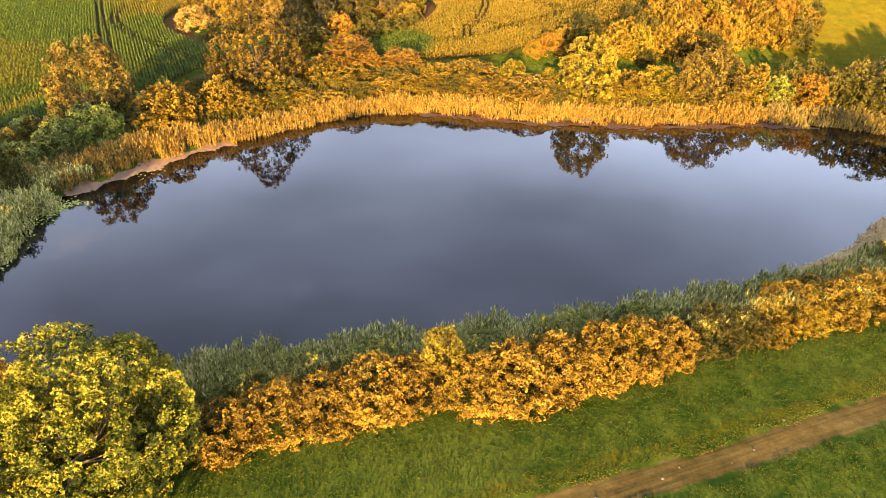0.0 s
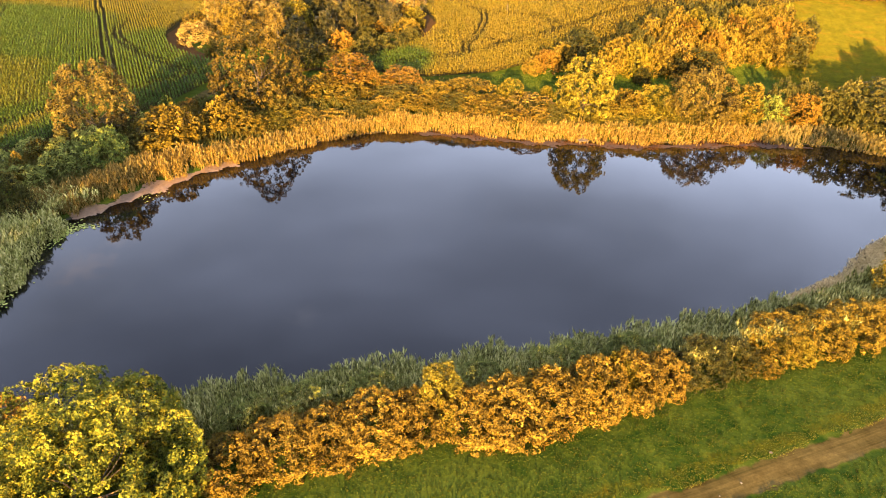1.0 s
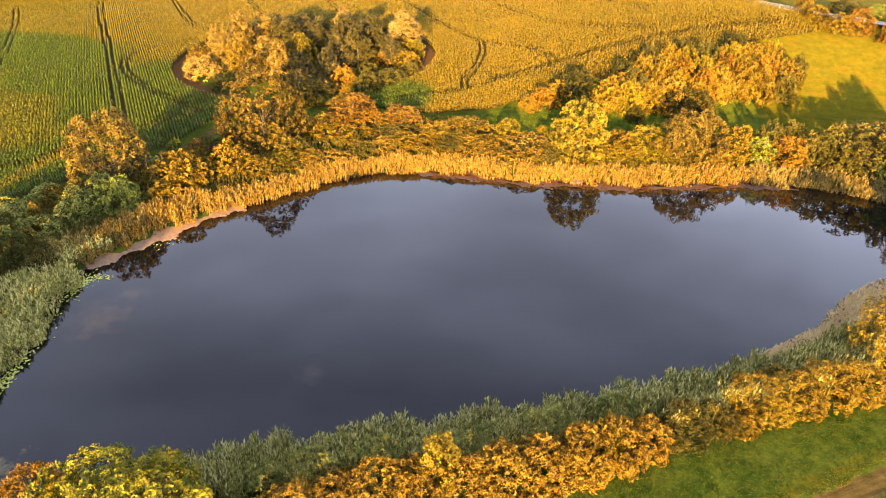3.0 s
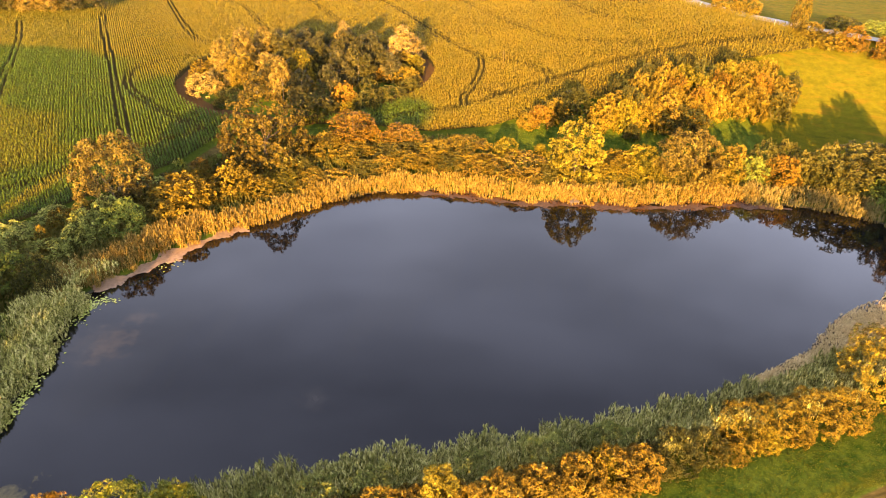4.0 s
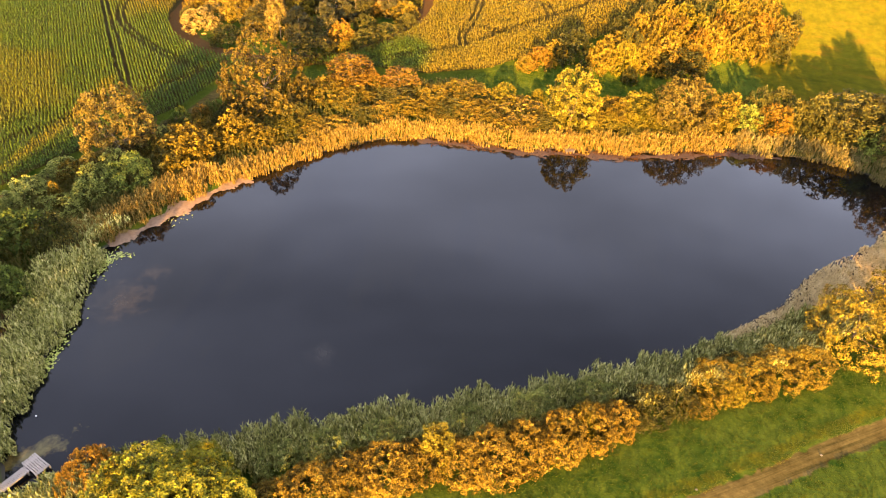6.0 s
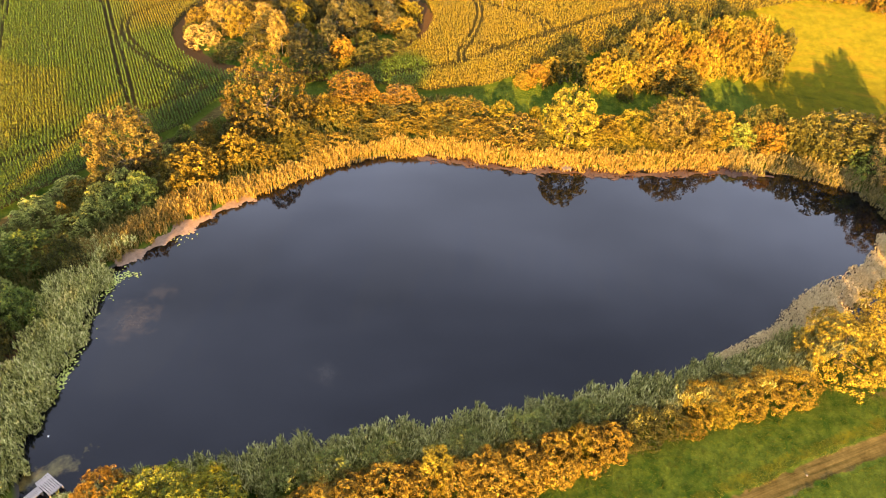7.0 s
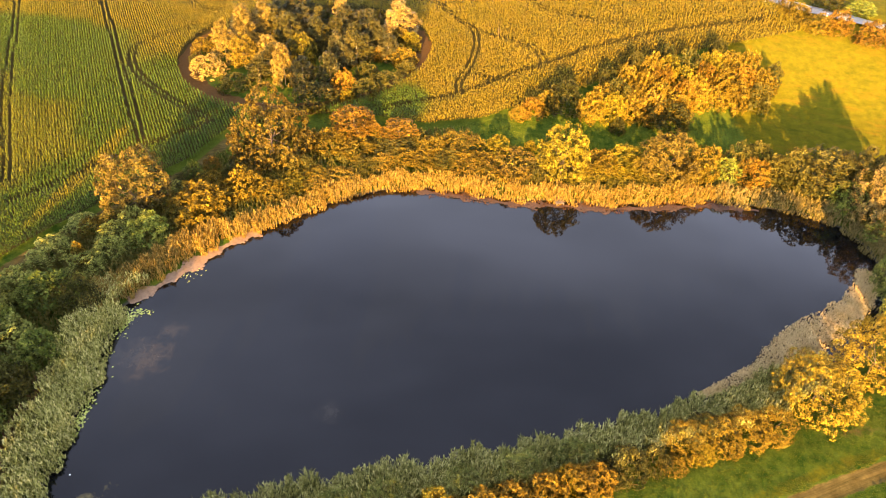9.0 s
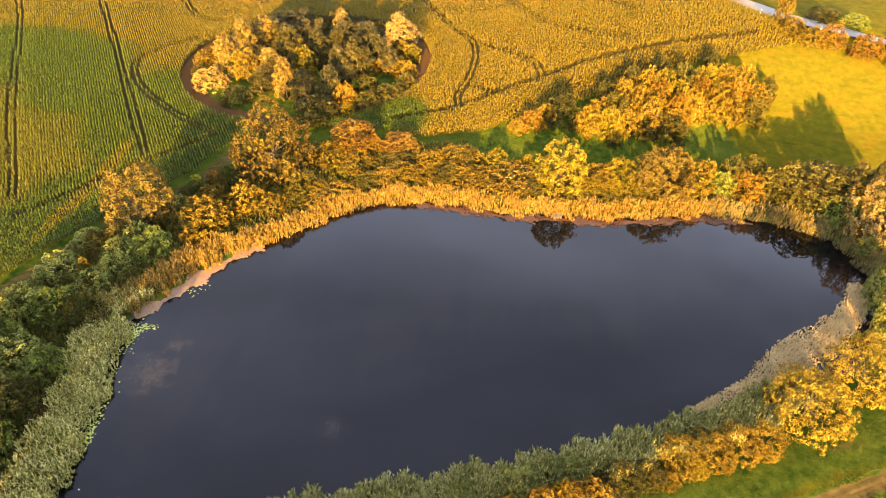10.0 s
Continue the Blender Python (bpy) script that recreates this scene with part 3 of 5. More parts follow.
def build_ground():
    xs, ys = axis_lines(-66, 96, 0.85, -200, 220, 2.2), axis_lines(6, 142, 0.85, -60, 270, 2.2)
    X, Y = np.meshgrid(xs, ys)
    Z = height(X, Y)
    dt = line_distance(DIRT_TRACK, X, Y)
    Z = Z - 0.07 * np.exp(-((dt - 0.75) / 0.3) ** 2)
    nx, ny = len(xs), len(ys)
    i = np.arange(nx * ny).reshape(ny, nx)
    F = np.stack([i[:-1, :-1], i[:-1, 1:], i[1:, 1:], i[1:, :-1]], -1).reshape(-1, 4)
    me = mesh_from("ground", np.stack([X, Y, Z], -1).reshape(-1, 3), F, M_GROUND)
    me.polygons.foreach_set("use_smooth", np.ones(len(F), bool))
    ring = np.hypot((X - RING[0]) / RING[2], (Y - RING[1]) / RING[3])
    soil = inside(CORN, X, Y) * step(0.9, 2.2, line_distance(CORN, X, Y, True)) * (ring > 0.97)
    wob = ring + 0.012 * np.sin(X * 0.7) * np.sin(Y * 0.9)
    bare = step(0.84, 0.88, wob) * (1 - step(0.985, 1.02, wob))
    bare = np.maximum(bare, 0.62 * (1 - step(0.5, 1.3, line_distance(MARGIN, X, Y))))
    masks = {"soil": soil, "bare": bare, "track": np.maximum.reduce([0.7 * (1 - step(0.7, 1.8, line_distance(MARGIN, X, Y))), 1 - step(0.5, 1.35, dt), 0.54 * np.exp(-((X - 45.5) / 4.5) ** 2 - ((Y - 41.6 - 0.1 * (X - 45.5)) / 1.2) ** 2)]), "bed": 1 - step(-0.5, 2.4, shore_distance(X, Y)),
             "dry": np.maximum.reduce([0.82 * step(50, 60, X) * step(93, 100, Y), 0.8 * (1 - step(0.5, 1.8, line_distance(MARGIN, X, Y))), 0.5 * (1 - step(0.4, 1.4, np.abs(dt - 1.9))) * (Y > np.interp(X, [p[0] for p in DIRT_TRACK], [p[1] for p in DIRT_TRACK]))])}
    for k, v in masks.items():
        me.attributes.new(k, "FLOAT", "POINT").data.foreach_set("value", v.ravel().astype(np.float32))
    tagged(new("ground", me), "rolling ground of green grass, field soil and lake bank", "ground", kind="structure")


build_ground()


def build_water():
    ob = new("water", mesh_from("water", [(-44, 26, 0), (68, 26, 0), (68, 92, 0), (-44, 92, 0)], [(0, 1, 2, 3)], M_WATER))
    tagged(ob, "dark still lake water mirroring the evening sky", "lake", kind="structure")


build_water()


def strip_road():
    pts = np.array([(52, 215), (58, 192), (63.8, 173.7), (69.3, 157.4), (76.2, 146), (81.6, 140.3), (87, 136.6), (95, 132.6), (112, 126.5), (140, 120)], float)
    V, F = [], []
    fine = []
    for a, b in zip(pts[:-1], pts[1:]):
        fine += [a + (b - a) * k / 8 for k in range(8)]
    p = np.array(fine)
    for _ in range(4):
        p[1:-1] = (p[:-2] + 2 * p[1:-1] + p[2:]) / 4
    d = unit(np.gradient(p, axis=0))
    for q, e in zip(p, d):
        for s in (-2.4, -0.8, 0.8, 2.4):
            x, y = q[0] - e[1] * s, q[1] + e[0] * s
            V.append((x, y, z_at(q[0], q[1]) + 0.3 - 0.02 * abs(s)))
    for i in range(len(p) - 1):
        for k in range(3):
            F.append((i * 4 + k, i * 4 + k + 1, i * 4 + k + 5, i * 4 + k + 4))
    tagged(new("road", mesh_from("road", V, F, M_ASPHALT)), "narrow pale grey asphalt country road", "road", kind="structure")


strip_road()


# ---- maize ----
def corn_plants(P, g, scale, leaves=5):
    """Leaning leaves and a tassel for each plant at P (x, y)."""
    n = len(P)
    z = height(P[:, 0], P[:, 1])
    base = np.column_stack([P, z])
    V = []
    hgt = (1.45 + 0.25 * g.random(n))
    for k in np.linspace(0, 4, leaves):
        a = g.random(n) * 6.283
        d = np.column_stack([np.cos(a), np.sin(a), np.zeros(n)])
        s = np.column_stack([-np.sin(a), np.cos(a), np.zeros(n)]) * 0.112 * scale
        p = base + (hgt * (0.46 + 0.11 * k))[:, None] * np.array([0, 0, 1.0])
        L = ((0.2 + 0.1 * g.random(n)) * scale)[:, None]
        V.append(np.stack([p - s, p + s, p + d * L + np.array([0, 0, 0.18])], 1))
    a = g.random(n) * 6.283
    s = np.column_stack([np.cos(a), np.sin(a), np.zeros(n)]) * 0.06 * scale
    up = np.column_stack([g.normal(size=n) * 0.05, g.normal(size=n) * 0.05, hgt])
    V.append(np.stack([base + up * 0.9 + s, base + up * 0.9 - s, base + up * 1.14], 1))
    return np.concatenate(V).reshape(-1, 3)


def build_corn():
    g = np.random.default_rng(11)
    out = []
    d = unit(np.array([0.43, -0.903]))
    nrm = np.array([-d[1], d[0]])
    edge = [(-76, 58), (-60.4, 67.1), (-55.9, 76), (-51.5, 82), (-46.5, 90), (-41, 95.5), (-37, 104.5)]
    for lo, hi, along, scale in ((50, 120, 0.36, 1.1), (120, 165, 0.4, 1.2), (165, 250, 0.58, 1.5)):
        s = np.arange(-240, 240, 0.5)
        u = np.arange(-330, 120, along)
        S, U = np.meshgrid(s, u)
        S = S + g.normal(size=S.shape) * 0.05
        U = U + (g.random(S.shape) - 0.5) * along
        x, y = (S * nrm[0] + U * d[0]).ravel(), (S * nrm[1] + U * d[1]).ravel()
        k = (y > lo) & (y <= hi) & (x > -0.62 * y - 25) & (x < 90)
        x, y = x[k], y[k]
        head = (line_distance(edge, x, y) < 8.2) & ((x + 42) * 0.57 + (y - 94.5) * 0.82 < 0)
        x, y = x[~head], y[~head]
        out.append((x, y, scale))
    # rows along the headland
    p = np.array(edge, float)
    for r in range(16):
        off = 0.3 + 0.5 * r
        dd = unit(np.gradient(p, axis=0))
        q = p + np.column_stack([-dd[:, 1], dd[:, 0]]) * off
        seg = np.linalg.norm(np.diff(q, axis=0), axis=1)
        t = np.arange(0, seg.sum(), 0.36)
        c = np.concatenate([[0], np.cumsum(seg)])
        out.append((np.interp(t, c, q[:, 0]) + g.normal(size=len(t)) * 0.05, np.interp(t, c, q[:, 1]) + g.normal(size=len(t)) * 0.05, 1.0))
        e = out.pop()
        k = (e[0] + 42) * 0.57 + (e[1] - 94.5) * 0.82 < 0
        out.append((e[0][k], e[1][k], 1.0))
    V = []
    for x, y, scale in out:
        k = inside(CORN, x, y) & (np.hypot((x - RING[0]) / RING[2], (y - RING[1]) / RING[3]) > 1.0)
        x, y = x[k], y[k]
        k = np.ones(len(x), bool)
        for t in TRACKS:
            run, bends = unit(t[-1] - t[0]), np.linalg.norm(t[-1] - t[0]) < 0.9 * np.sum(np.linalg.norm(np.diff(t, axis=0), axis=1))
            k &= line_distance(t, x, y) > (0.38 if bends else 0.24 + 0.36 * abs(run[0] * d[1] - run[1] * d[0]))
        V.append(corn_plants(np.column_stack([x[k], y[k]]), g, scale, 5 if scale < 1.15 else 4 if scale < 1.3 else 3))
    V = np.concatenate(V)
    tagged(new("maize", mesh_from("maize", V, tris_for(len(V) // 3), M_CORN)), "ripening rows of green and yellow maize in the field", "maize", kind="stuff")


build_corn()


# ---- grass ----
def grass_stuff(name, x0, x1, y0, y1, per, tall, wide, keep, label, seed, material):
    g = np.random.default_rng(seed)
    n = int((x1 - x0) * (y1 - y0) * per)
    x, y = x0 + (x1 - x0) * g.random(n), y0 + (y1 - y0) * g.random(n)
    k = keep(x, y)
    x, y = x[k], y[k]
    n = len(x)
    base = np.column_stack([x, y, height(x, y) - 0.02])
    V = []
    for _ in range(3):
        a = g.random(n) * 6.283
        s = np.column_stack([np.cos(a), np.sin(a), np.zeros(n)]) * (wide * (0.5 + g.random(n)))[:, None]
        h = tall * (0.75 + 0.5 * g.random(n))
        tip = np.column_stack([g.normal(size=n) * tall * 0.4, g.normal(size=n) * tall * 0.4, h])
        V.append(np.stack([base - s * 0.6, base + s * 0.6, base + tip], 1))
    V = np.concatenate(V).reshape(-1, 3)
    tagged(new(name, mesh_from(name, V, tris_for(len(V) // 3), material)), label, "grass", kind="stuff")


grass_stuff("meadow_grass", -30, 62, 17, 45, 46, 0.08, 0.06, lambda x, y: (shore_distance(x, y) > 4) & (line_distance(DIRT_TRACK, x, y) > 1.15 + 0.4 * np.sin(x * 1.3) * np.sin(y * 2.1)),
            "short green grass with yellow tufts beside the track", 21, M_GRASS)
def tufty(x, y):
    """Where the meadow grows in ranker tufts."""
    k = np.sin(x * 1.9 + 2 * np.sin(y * 1.3)) * np.sin(y * 2.3 + 1.7 * np.sin(x * 0.9)) + 0.6 * np.sin(x * 0.5 + y * 0.8)
    return (k > 0.15) & (shore_distance(x, y) > 4.2) & (line_distance(DIRT_TRACK, x, y) > 1.3)


grass_stuff("meadow_tufts", -26, 62, 18, 46, 14, 0.12, 0.06, tufty, "rank yellowish-green grass tufts in the meadow", 26, M_TUFT)
grass_stuff("track_edge_grass", -20, 62, 14, 46, 75, 0.06, 0.05, lambda x, y: (np.abs(line_distance(DIRT_TRACK, x, y) - 1.5) < 0.5 + 0.3 * np.sin(x * 0.9)) & (y > np.interp(x, [p[0] for p in DIRT_TRACK], [p[1] for p in DIRT_TRACK])),
            "dry yellow grass along the edge of the track", 25, M_TRACK_GRASS)
grass_stuff("bank_grass", -58, 52, 64, 126, 12, 0.13, 0.11, lambda x, y: (shore_distance(x, y) > 5) & (line_distance(MARGIN, x, y) > 1.4) & ~inside(CORN, x, y),
            "green grass strip between the bank and the maize", 22, M_GRASS)
grass_stuff("slope_grass", 52, 104, 91, 133, 10, 0.10, 0.10, lambda x, y: (shore_distance(x, y) > 6) & ~inside(CORN, x, y),
            "dry yellowish meadow grass on the slope below the road", 23, M_DRY_GRASS)


# ---- reeds ----
def reeds(name, lo, hi, keep, per, tall, material, label, seed, box=(-50, 72, 24, 96), blade=0.07, rise=0.0):
    g = np.random.default_rng(seed)
    n = int((box[1] - box[0]) * (box[3] - box[2]) * per)
    x, y = box[0] + (box[1] - box[0]) * g.random(n), box[2] + (box[3] - box[2]) * g.random(n)
    k = keep(x, y)
    x, y = x[k], y[k]
    d = shore_distance(x, y) + 0.5 * np.sin(x * 0.9 + 2 * np.sin(y * 0.6)) + 0.35 * np.sin(x * 2.3 + y * 1.7)
    k = (d > lo) & (d < hi)
    x, y = x[k], y[k]
    n = len(x)
    patch = 0.5 + 0.5 * np.sin(x * 0.55 + 1.3 * np.sin(y * 0.4)) * np.sin(y * 0.5 + np.sin(x * 0.31))
    base = np.column_stack([x, y, np.maximum(height(x, y), -0.3)])
    h = tall * (0.65 + 0.3 * g.random(n) + 0.25 * patch)
    if rise:      # lower towards the water
        h = h * (0.42 + 0.58 * step(lo, lo + rise, d[k]))
    lean = np.column_stack([g.normal(size=n) * 0.10 + 0.04, g.normal(size=n) * 0.10, np.ones(n)]) * h[:, None]
    V = []
    a = g.random(n) * 6.283
    s = np.column_stack([np.cos(a), np.sin(a), np.zeros(n)])
    V.append(np.stack([base - s * 0.025, base + s * 0.025, base + lean * 0.95], 1))
    for k in (1, -1):
        V.append(np.stack([base + lean * 0.82, base + lean * 0.93 + s * 0.09 * k, base + lean * 1.07 + s * 0.05], 1))
    for j in range(6):
        a = g.random(n) * 6.283
        dr = np.column_stack([np.cos(a), np.sin(a), np.zeros(n)])
        sd = np.column_stack([-np.sin(a), np.cos(a), np.zeros(n)])
        f = 0.3 + 0.11 * j + 0.1 * g.random(n)
        p = base + lean * f[:, None]
        L = np.minimum(0.3 + 0.3 * g.random(n), 0.4 * h)[:, None]
        V.append(np.stack([p - sd * blade * 0.62, p + sd * blade * 0.62, p + dr * L * 0.62 + np.array([0, 0, 0.85]) * L], 1))
    V = np.concatenate(V).reshape(-1, 3)
    tagged(new(name, mesh_from(name, V, tris_for(len(V) // 3), material)), label, "reeds", kind="stuff")


near_side = lambda x, y: (y < 34 + 0.30 * (x + 14) + 10) & (y < 56) & (x > -30.5) & (x < 47)
reeds("near_reeds", -1.2, 3.6, near_side, 30, 1.9, M_REED_GREEN, "grey-green reed bed along the lake edge", 31, (-33, 47, 26, 56), 0.075)
reeds("side_reeds", -0.5, 5.0, lambda x, y: (x < -25) & ((y < 60.5) | ((y < 65.5) & (shore_distance(x, y) > 1.7))) & (np.hypot(x + 34.5, y - 30.6) > 2.6), 24, 1.8, M_REED_PALE, "pale green reeds standing in the shallows", 32, (-50, -25, 26, 66), 0.11, 1.6)
reeds("straw_reeds", 0.9, 5.2, lambda x, y: (y > 59) & (y < 77.5) & (x < -24), 18, 2.0, M_REED_GOLD, "golden dry reeds behind the algae mat", 38, (-50, -24, 58, 82), 0.10, 2.2)
reeds("golden_reeds", -0.3, 3.0, lambda x, y: ((y > 77) & (x < -20) & (x > -50)) | ((y > 77) & (x > -25) & (x < 48)), 16, 1.6, M_REED_GOLD,
      "golden dry reeds fringing the lake", 33, (-50, 48, 60, 96), 0.10, 2.4)
reeds("pale_reeds", -0.3, 3.0, lambda x, y: x > 46, 14, 1.8, M_REED_STRAW, "pale straw reeds fringing the lake", 34, (46, 70, 58, 92), 0.10, 2.4)
def stands(x, y):
    belt = [(30.8, 47.0), (39, 50.8), (45, 55.0), (50, 57.6), (56, 61.5), (59.5, 65), (61.5, 68.5)]
    wide = np.interp(x, [30, 38, 44, 52, 60], [0.5, 1.0, 2.2, 2.1, 1.3])
    ragged = np.modf(np.abs(np.sin(x * 12.9 + y * 78.2)) * 4375.8)[0]
    return line_distance(belt, x, y) < wide * (0.55 + 0.12 * np.sin(x * 1.1 + 2 * np.sin(y * 0.7)) + 0.7 * ragged)


reeds("dead_reeds", -9, 1.5, stands, 95, 0.5, M_REED_DEAD, "bleached pinkish dead reeds in the shallows", 35, (26, 68, 42, 76), 0.08)
reeds("bank_weeds", 2.2, 22.0, lambda x, y: (y > 60) & (line_distance(MARGIN, x, y) > 1.7) & (~inside(CORN, x, y)) & (y < 104) & ((x < 6) | (y < 96)), 5, 1.25, M_WEEDS, "tangled olive and straw weeds behind the reeds", 36, (-58, 74, 58, 105), 0.2)
reeds("side_weeds", 4.0, 16.0, lambda x, y: (x < -36) & (line_distance(MARGIN, x, y) > 1.7) & ~inside(CORN, x, y) & (y < 78), 6, 1.3, M_WEEDS, "tangled green weeds on the lake bank", 37, (-62, -36, 30, 78), 0.22)


# ---- trees and shrubs ----
MADE = {}
KINDS = {
    # material, shape, width, height, skirt, lobes, sprays, spray radius, leaves a spray, leaf, aspect, droop, upright
    "shrub_gold": ("gold", "dome", 6.0, 4.6, 0.0, 30, 270, 0.34, 18, 0.185, 1.55, 0.0, 0.8),
    "shrub_orange": ("orange", "dome", 6.0, 4.6, 0.0, 30, 270, 0.34, 18, 0.185, 1.55, 0.0, 0.8),
    "shrub_rust": ("rust", "dome", 6.0, 4.6, 0.0, 30, 270, 0.34, 18, 0.185, 1.55, 0.0, 0.8),
    "shrub_yellow": ("yellow", "dome", 6.0, 4.6, 0.0, 30, 270, 0.34, 18, 0.185, 1.55, 0.0, 0.8),
    "shrub_olive": ("olive", "dome", 6.0, 4.6, 0.0, 30, 270, 0.34, 18, 0.185, 1.55, 0.0, 0.8),
    "shrub_green": ("green", "dome", 6.0, 4.6, 0.0, 30, 270, 0.34, 18, 0.185, 1.55, 0.0, 0.8),
    "shrub_grey": ("grey", "dome", 6.0, 4.6, 0.0, 30, 270, 0.34, 18, 0.185, 1.55, 0.0, 0.8),
    "shrub_pale": ("pale", "dome", 6.0, 4.6, 0.0, 30, 270, 0.34, 18, 0.185, 1.55, 0.0, 0.8),
    "shrub_dusk": ("dusk", "dome", 6.0, 4.6, 0.0, 30, 270, 0.34, 18, 0.185, 1.55, 0.0, 0.8),
    "tree_gold": ("gold", "full", 6.5, 8.0, 0.0, 40, 380, 0.34, 18, 0.19, 1.5, 0.0, 0.25),
    "tree_orange": ("orange", "full", 6.5, 8.0, 0.0, 40, 380, 0.34, 18, 0.19, 1.5, 0.0, 0.25),
    "tree_yellow": ("yellow", "full", 6.5, 8.0, 0.0, 40, 380, 0.34, 18, 0.19, 1.5, 0.0, 0.25),
    "tree_green": ("green", "full", 6.5, 8.0, 0.0, 40, 380, 0.34, 18, 0.19, 1.5, 0.0, 0.25),
    "tree_bronze": ("olive", "full", 6.5, 8.0, 0.0, 40, 380, 0.34, 18, 0.19, 1.5, 0.0, 0.25),
    "tree_olive": ("dusk_olive", "plume", 5.5, 9.5, 0.0, 20, 380, 0.36, 20, 0.2, 2.0, 0.25, 0.15),
    "tree_weeping": ("tan", "plume", 5.5, 9.5, 0.0, 20, 380, 0.36, 20, 0.2, 2.0, 0.5, 0.15),
    "tree_grey": ("smoke", "plume", 5.5, 9.5, 0.0, 20, 380, 0.36, 20, 0.2, 2.0, 0.25, 0.15),
    "tree_pale": ("pale", "plume", 5.5, 9.5, 0.0, 20, 380, 0.36, 20, 0.2, 2.0, 0.4, 0.15),
}
TONE = {"tan": "pale tan autumn", "dusk_olive": "deep olive-green", "rust": "rust-brown", "dusk": "dark olive", "smoke": "smoky grey-green", "pale": "pale straw-coloured", "gold": "golden-brown autumn", "orange": "orange autumn", "yellow": "yellow-green", "olive": "olive-green", "green": "dark green", "grey": "grey-green",
        "willow": "yellow-green", "oak": "golden-brown"}


def build_plant(kind, variant):
    mat, shape, w, h, base, lobes, n, r, per, leaf, aspect, droop, upright = KINDS[kind]
    g = np.random.default_rng(abs(hash_of(kind)) + variant * 17)
    is_tree = kind.startswith("tree")
    root = new("tree" if is_tree else "shrub")
    sprays = crown_sprays(w, h, base, lobes, n, r, g, shape)
    heart = sprays[4]
    bark = M_BIRCH if shape == "plume" else M_BARK
    if is_tree:
        top = np.array([g.normal() * 0.3, g.normal() * 0.3, h * 0.72])
        trunk = part("trunk", limb_mesh("trunk", (0, 0, -0.4), top, 0.017 * h, 0.005 * h, g, 0.03, bark), root)
        for c in heart[2:14:2]:
            part("limb", limb_mesh("limb", top * (0.3 + 0.4 * g.random()), c, 0.006 * h, 0.002 * h, g, 0.08, bark), trunk)
    else:
        for c in heart[1:11:2]:
            part("stem", limb_mesh("stem", (c[0] * 0.12, c[1] * 0.12, -0.3), c, 0.06, 0.02, g, 0.08), root)
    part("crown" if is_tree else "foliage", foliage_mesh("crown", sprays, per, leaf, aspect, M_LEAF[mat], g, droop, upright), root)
    return root


def hash_of(s):
    v = 7
    for ch in s:
        v = (v * 31 + ord(ch)) % 100003
    return v


def plant(kind, x, y, w, h, where, variants=4):
    """A tree or shrub of its kind at x, y, of width w and height h; where says what it stands beside."""
    g = np.random.default_rng(int(abs(x * 131 + y * 17)) + 5)
    v = int(g.integers(variants))
    spec = KINDS[kind]
    s = Vector((w / spec[2], w / spec[2] * (0.92 + 0.16 * g.random()), h / spec[3]))
    place = pose(x, y, z_at(x, y) - 0.1, 0, 0, float(g.random() * 360))
    if (kind, v) not in MADE:
        ob = build_plant(kind, v)
        ob.matrix_basis = place @ Matrix.Diagonal((*s, 1))
        MADE[(kind, v)] = ob
    else:
        first = MADE[(kind, v)]
        ob = copy_thing(first, place @ Matrix.Diagonal((s[0] / first.scale[0], s[1] / first.scale[1], s[2] / first.scale[2], 1)))
    is_tree = kind.startswith("tree")
    size = ("tall " if h > 8.5 else "") if is_tree else ("low " if h < 2.6 else "")
    tagged(ob, "%s%s %s %s" % (size, TONE[spec[0]], "tree" if is_tree else "shrub", where), "tree" if is_tree else "shrub", where)
    return ob


# bank to the side of the field: thicket behind the reeds
W = "in the thicket on the lake bank"
for kind, x, y, w, h in (
        ("shrub_green", -39.4, 89.9, 3.4, 3.6), ("shrub_gold", -35.8, 80.1, 9.2, 5.5), ("shrub_grey", -41.8, 83.5, 6.7, 4.0), ("shrub_olive", -41.6, 80.2, 5.7, 3.5),
        ("shrub_grey", -45.0, 71.8, 6.6, 4.2), ("shrub_green", -40.8, 73.2, 6.4, 4.8), ("shrub_grey", -43.6, 75.6, 5.2, 4.4), ("shrub_olive", -38.1, 77.4, 5.5, 3.1), ("shrub_gold", -50.0, 75.4, 4.9, 2.8), ("shrub_grey", -51.7, 76.1, 5.7, 2.5),
        ("shrub_grey", -45.0, 69.5, 5.3, 3.5), ("shrub_olive", -46.6, 75.9, 5.6, 3.6), ("shrub_grey", -52.6, 69.2, 6.9, 3.8), ("shrub_gold", -48.2, 67.9, 2.2, 4.1),
        ("shrub_grey", -46.9, 66.1, 5.8, 3.2), ("shrub_grey", -53.7, 61.4, 7.0, 4.3), ("shrub_green", -49.2, 61.1, 7.7, 4.5), ("shrub_olive", -44.7, 59.8, 5.0, 5.2),
        ("shrub_grey", -55.5, 58.6, 6.1, 5.5)):
    plant(kind, x, y, w, h, W)
for kind, x, y, w, h in (
        ("shrub_grey", -50.0, 51.3, 8.7, 4.5), ("shrub_green", -45.4, 50.7, 5.4, 4.5), ("shrub_olive", -46.6, 45.0, 6.0, 5.2), ("shrub_green", -53.0, 54.2, 6.6, 5.5),
        ("shrub_grey", -50.5, 46.1, 7.7, 4.7), ("shrub_green", -47.5, 39.1, 8.0, 6.1)):
    plant(kind, x, y, w, h, W)
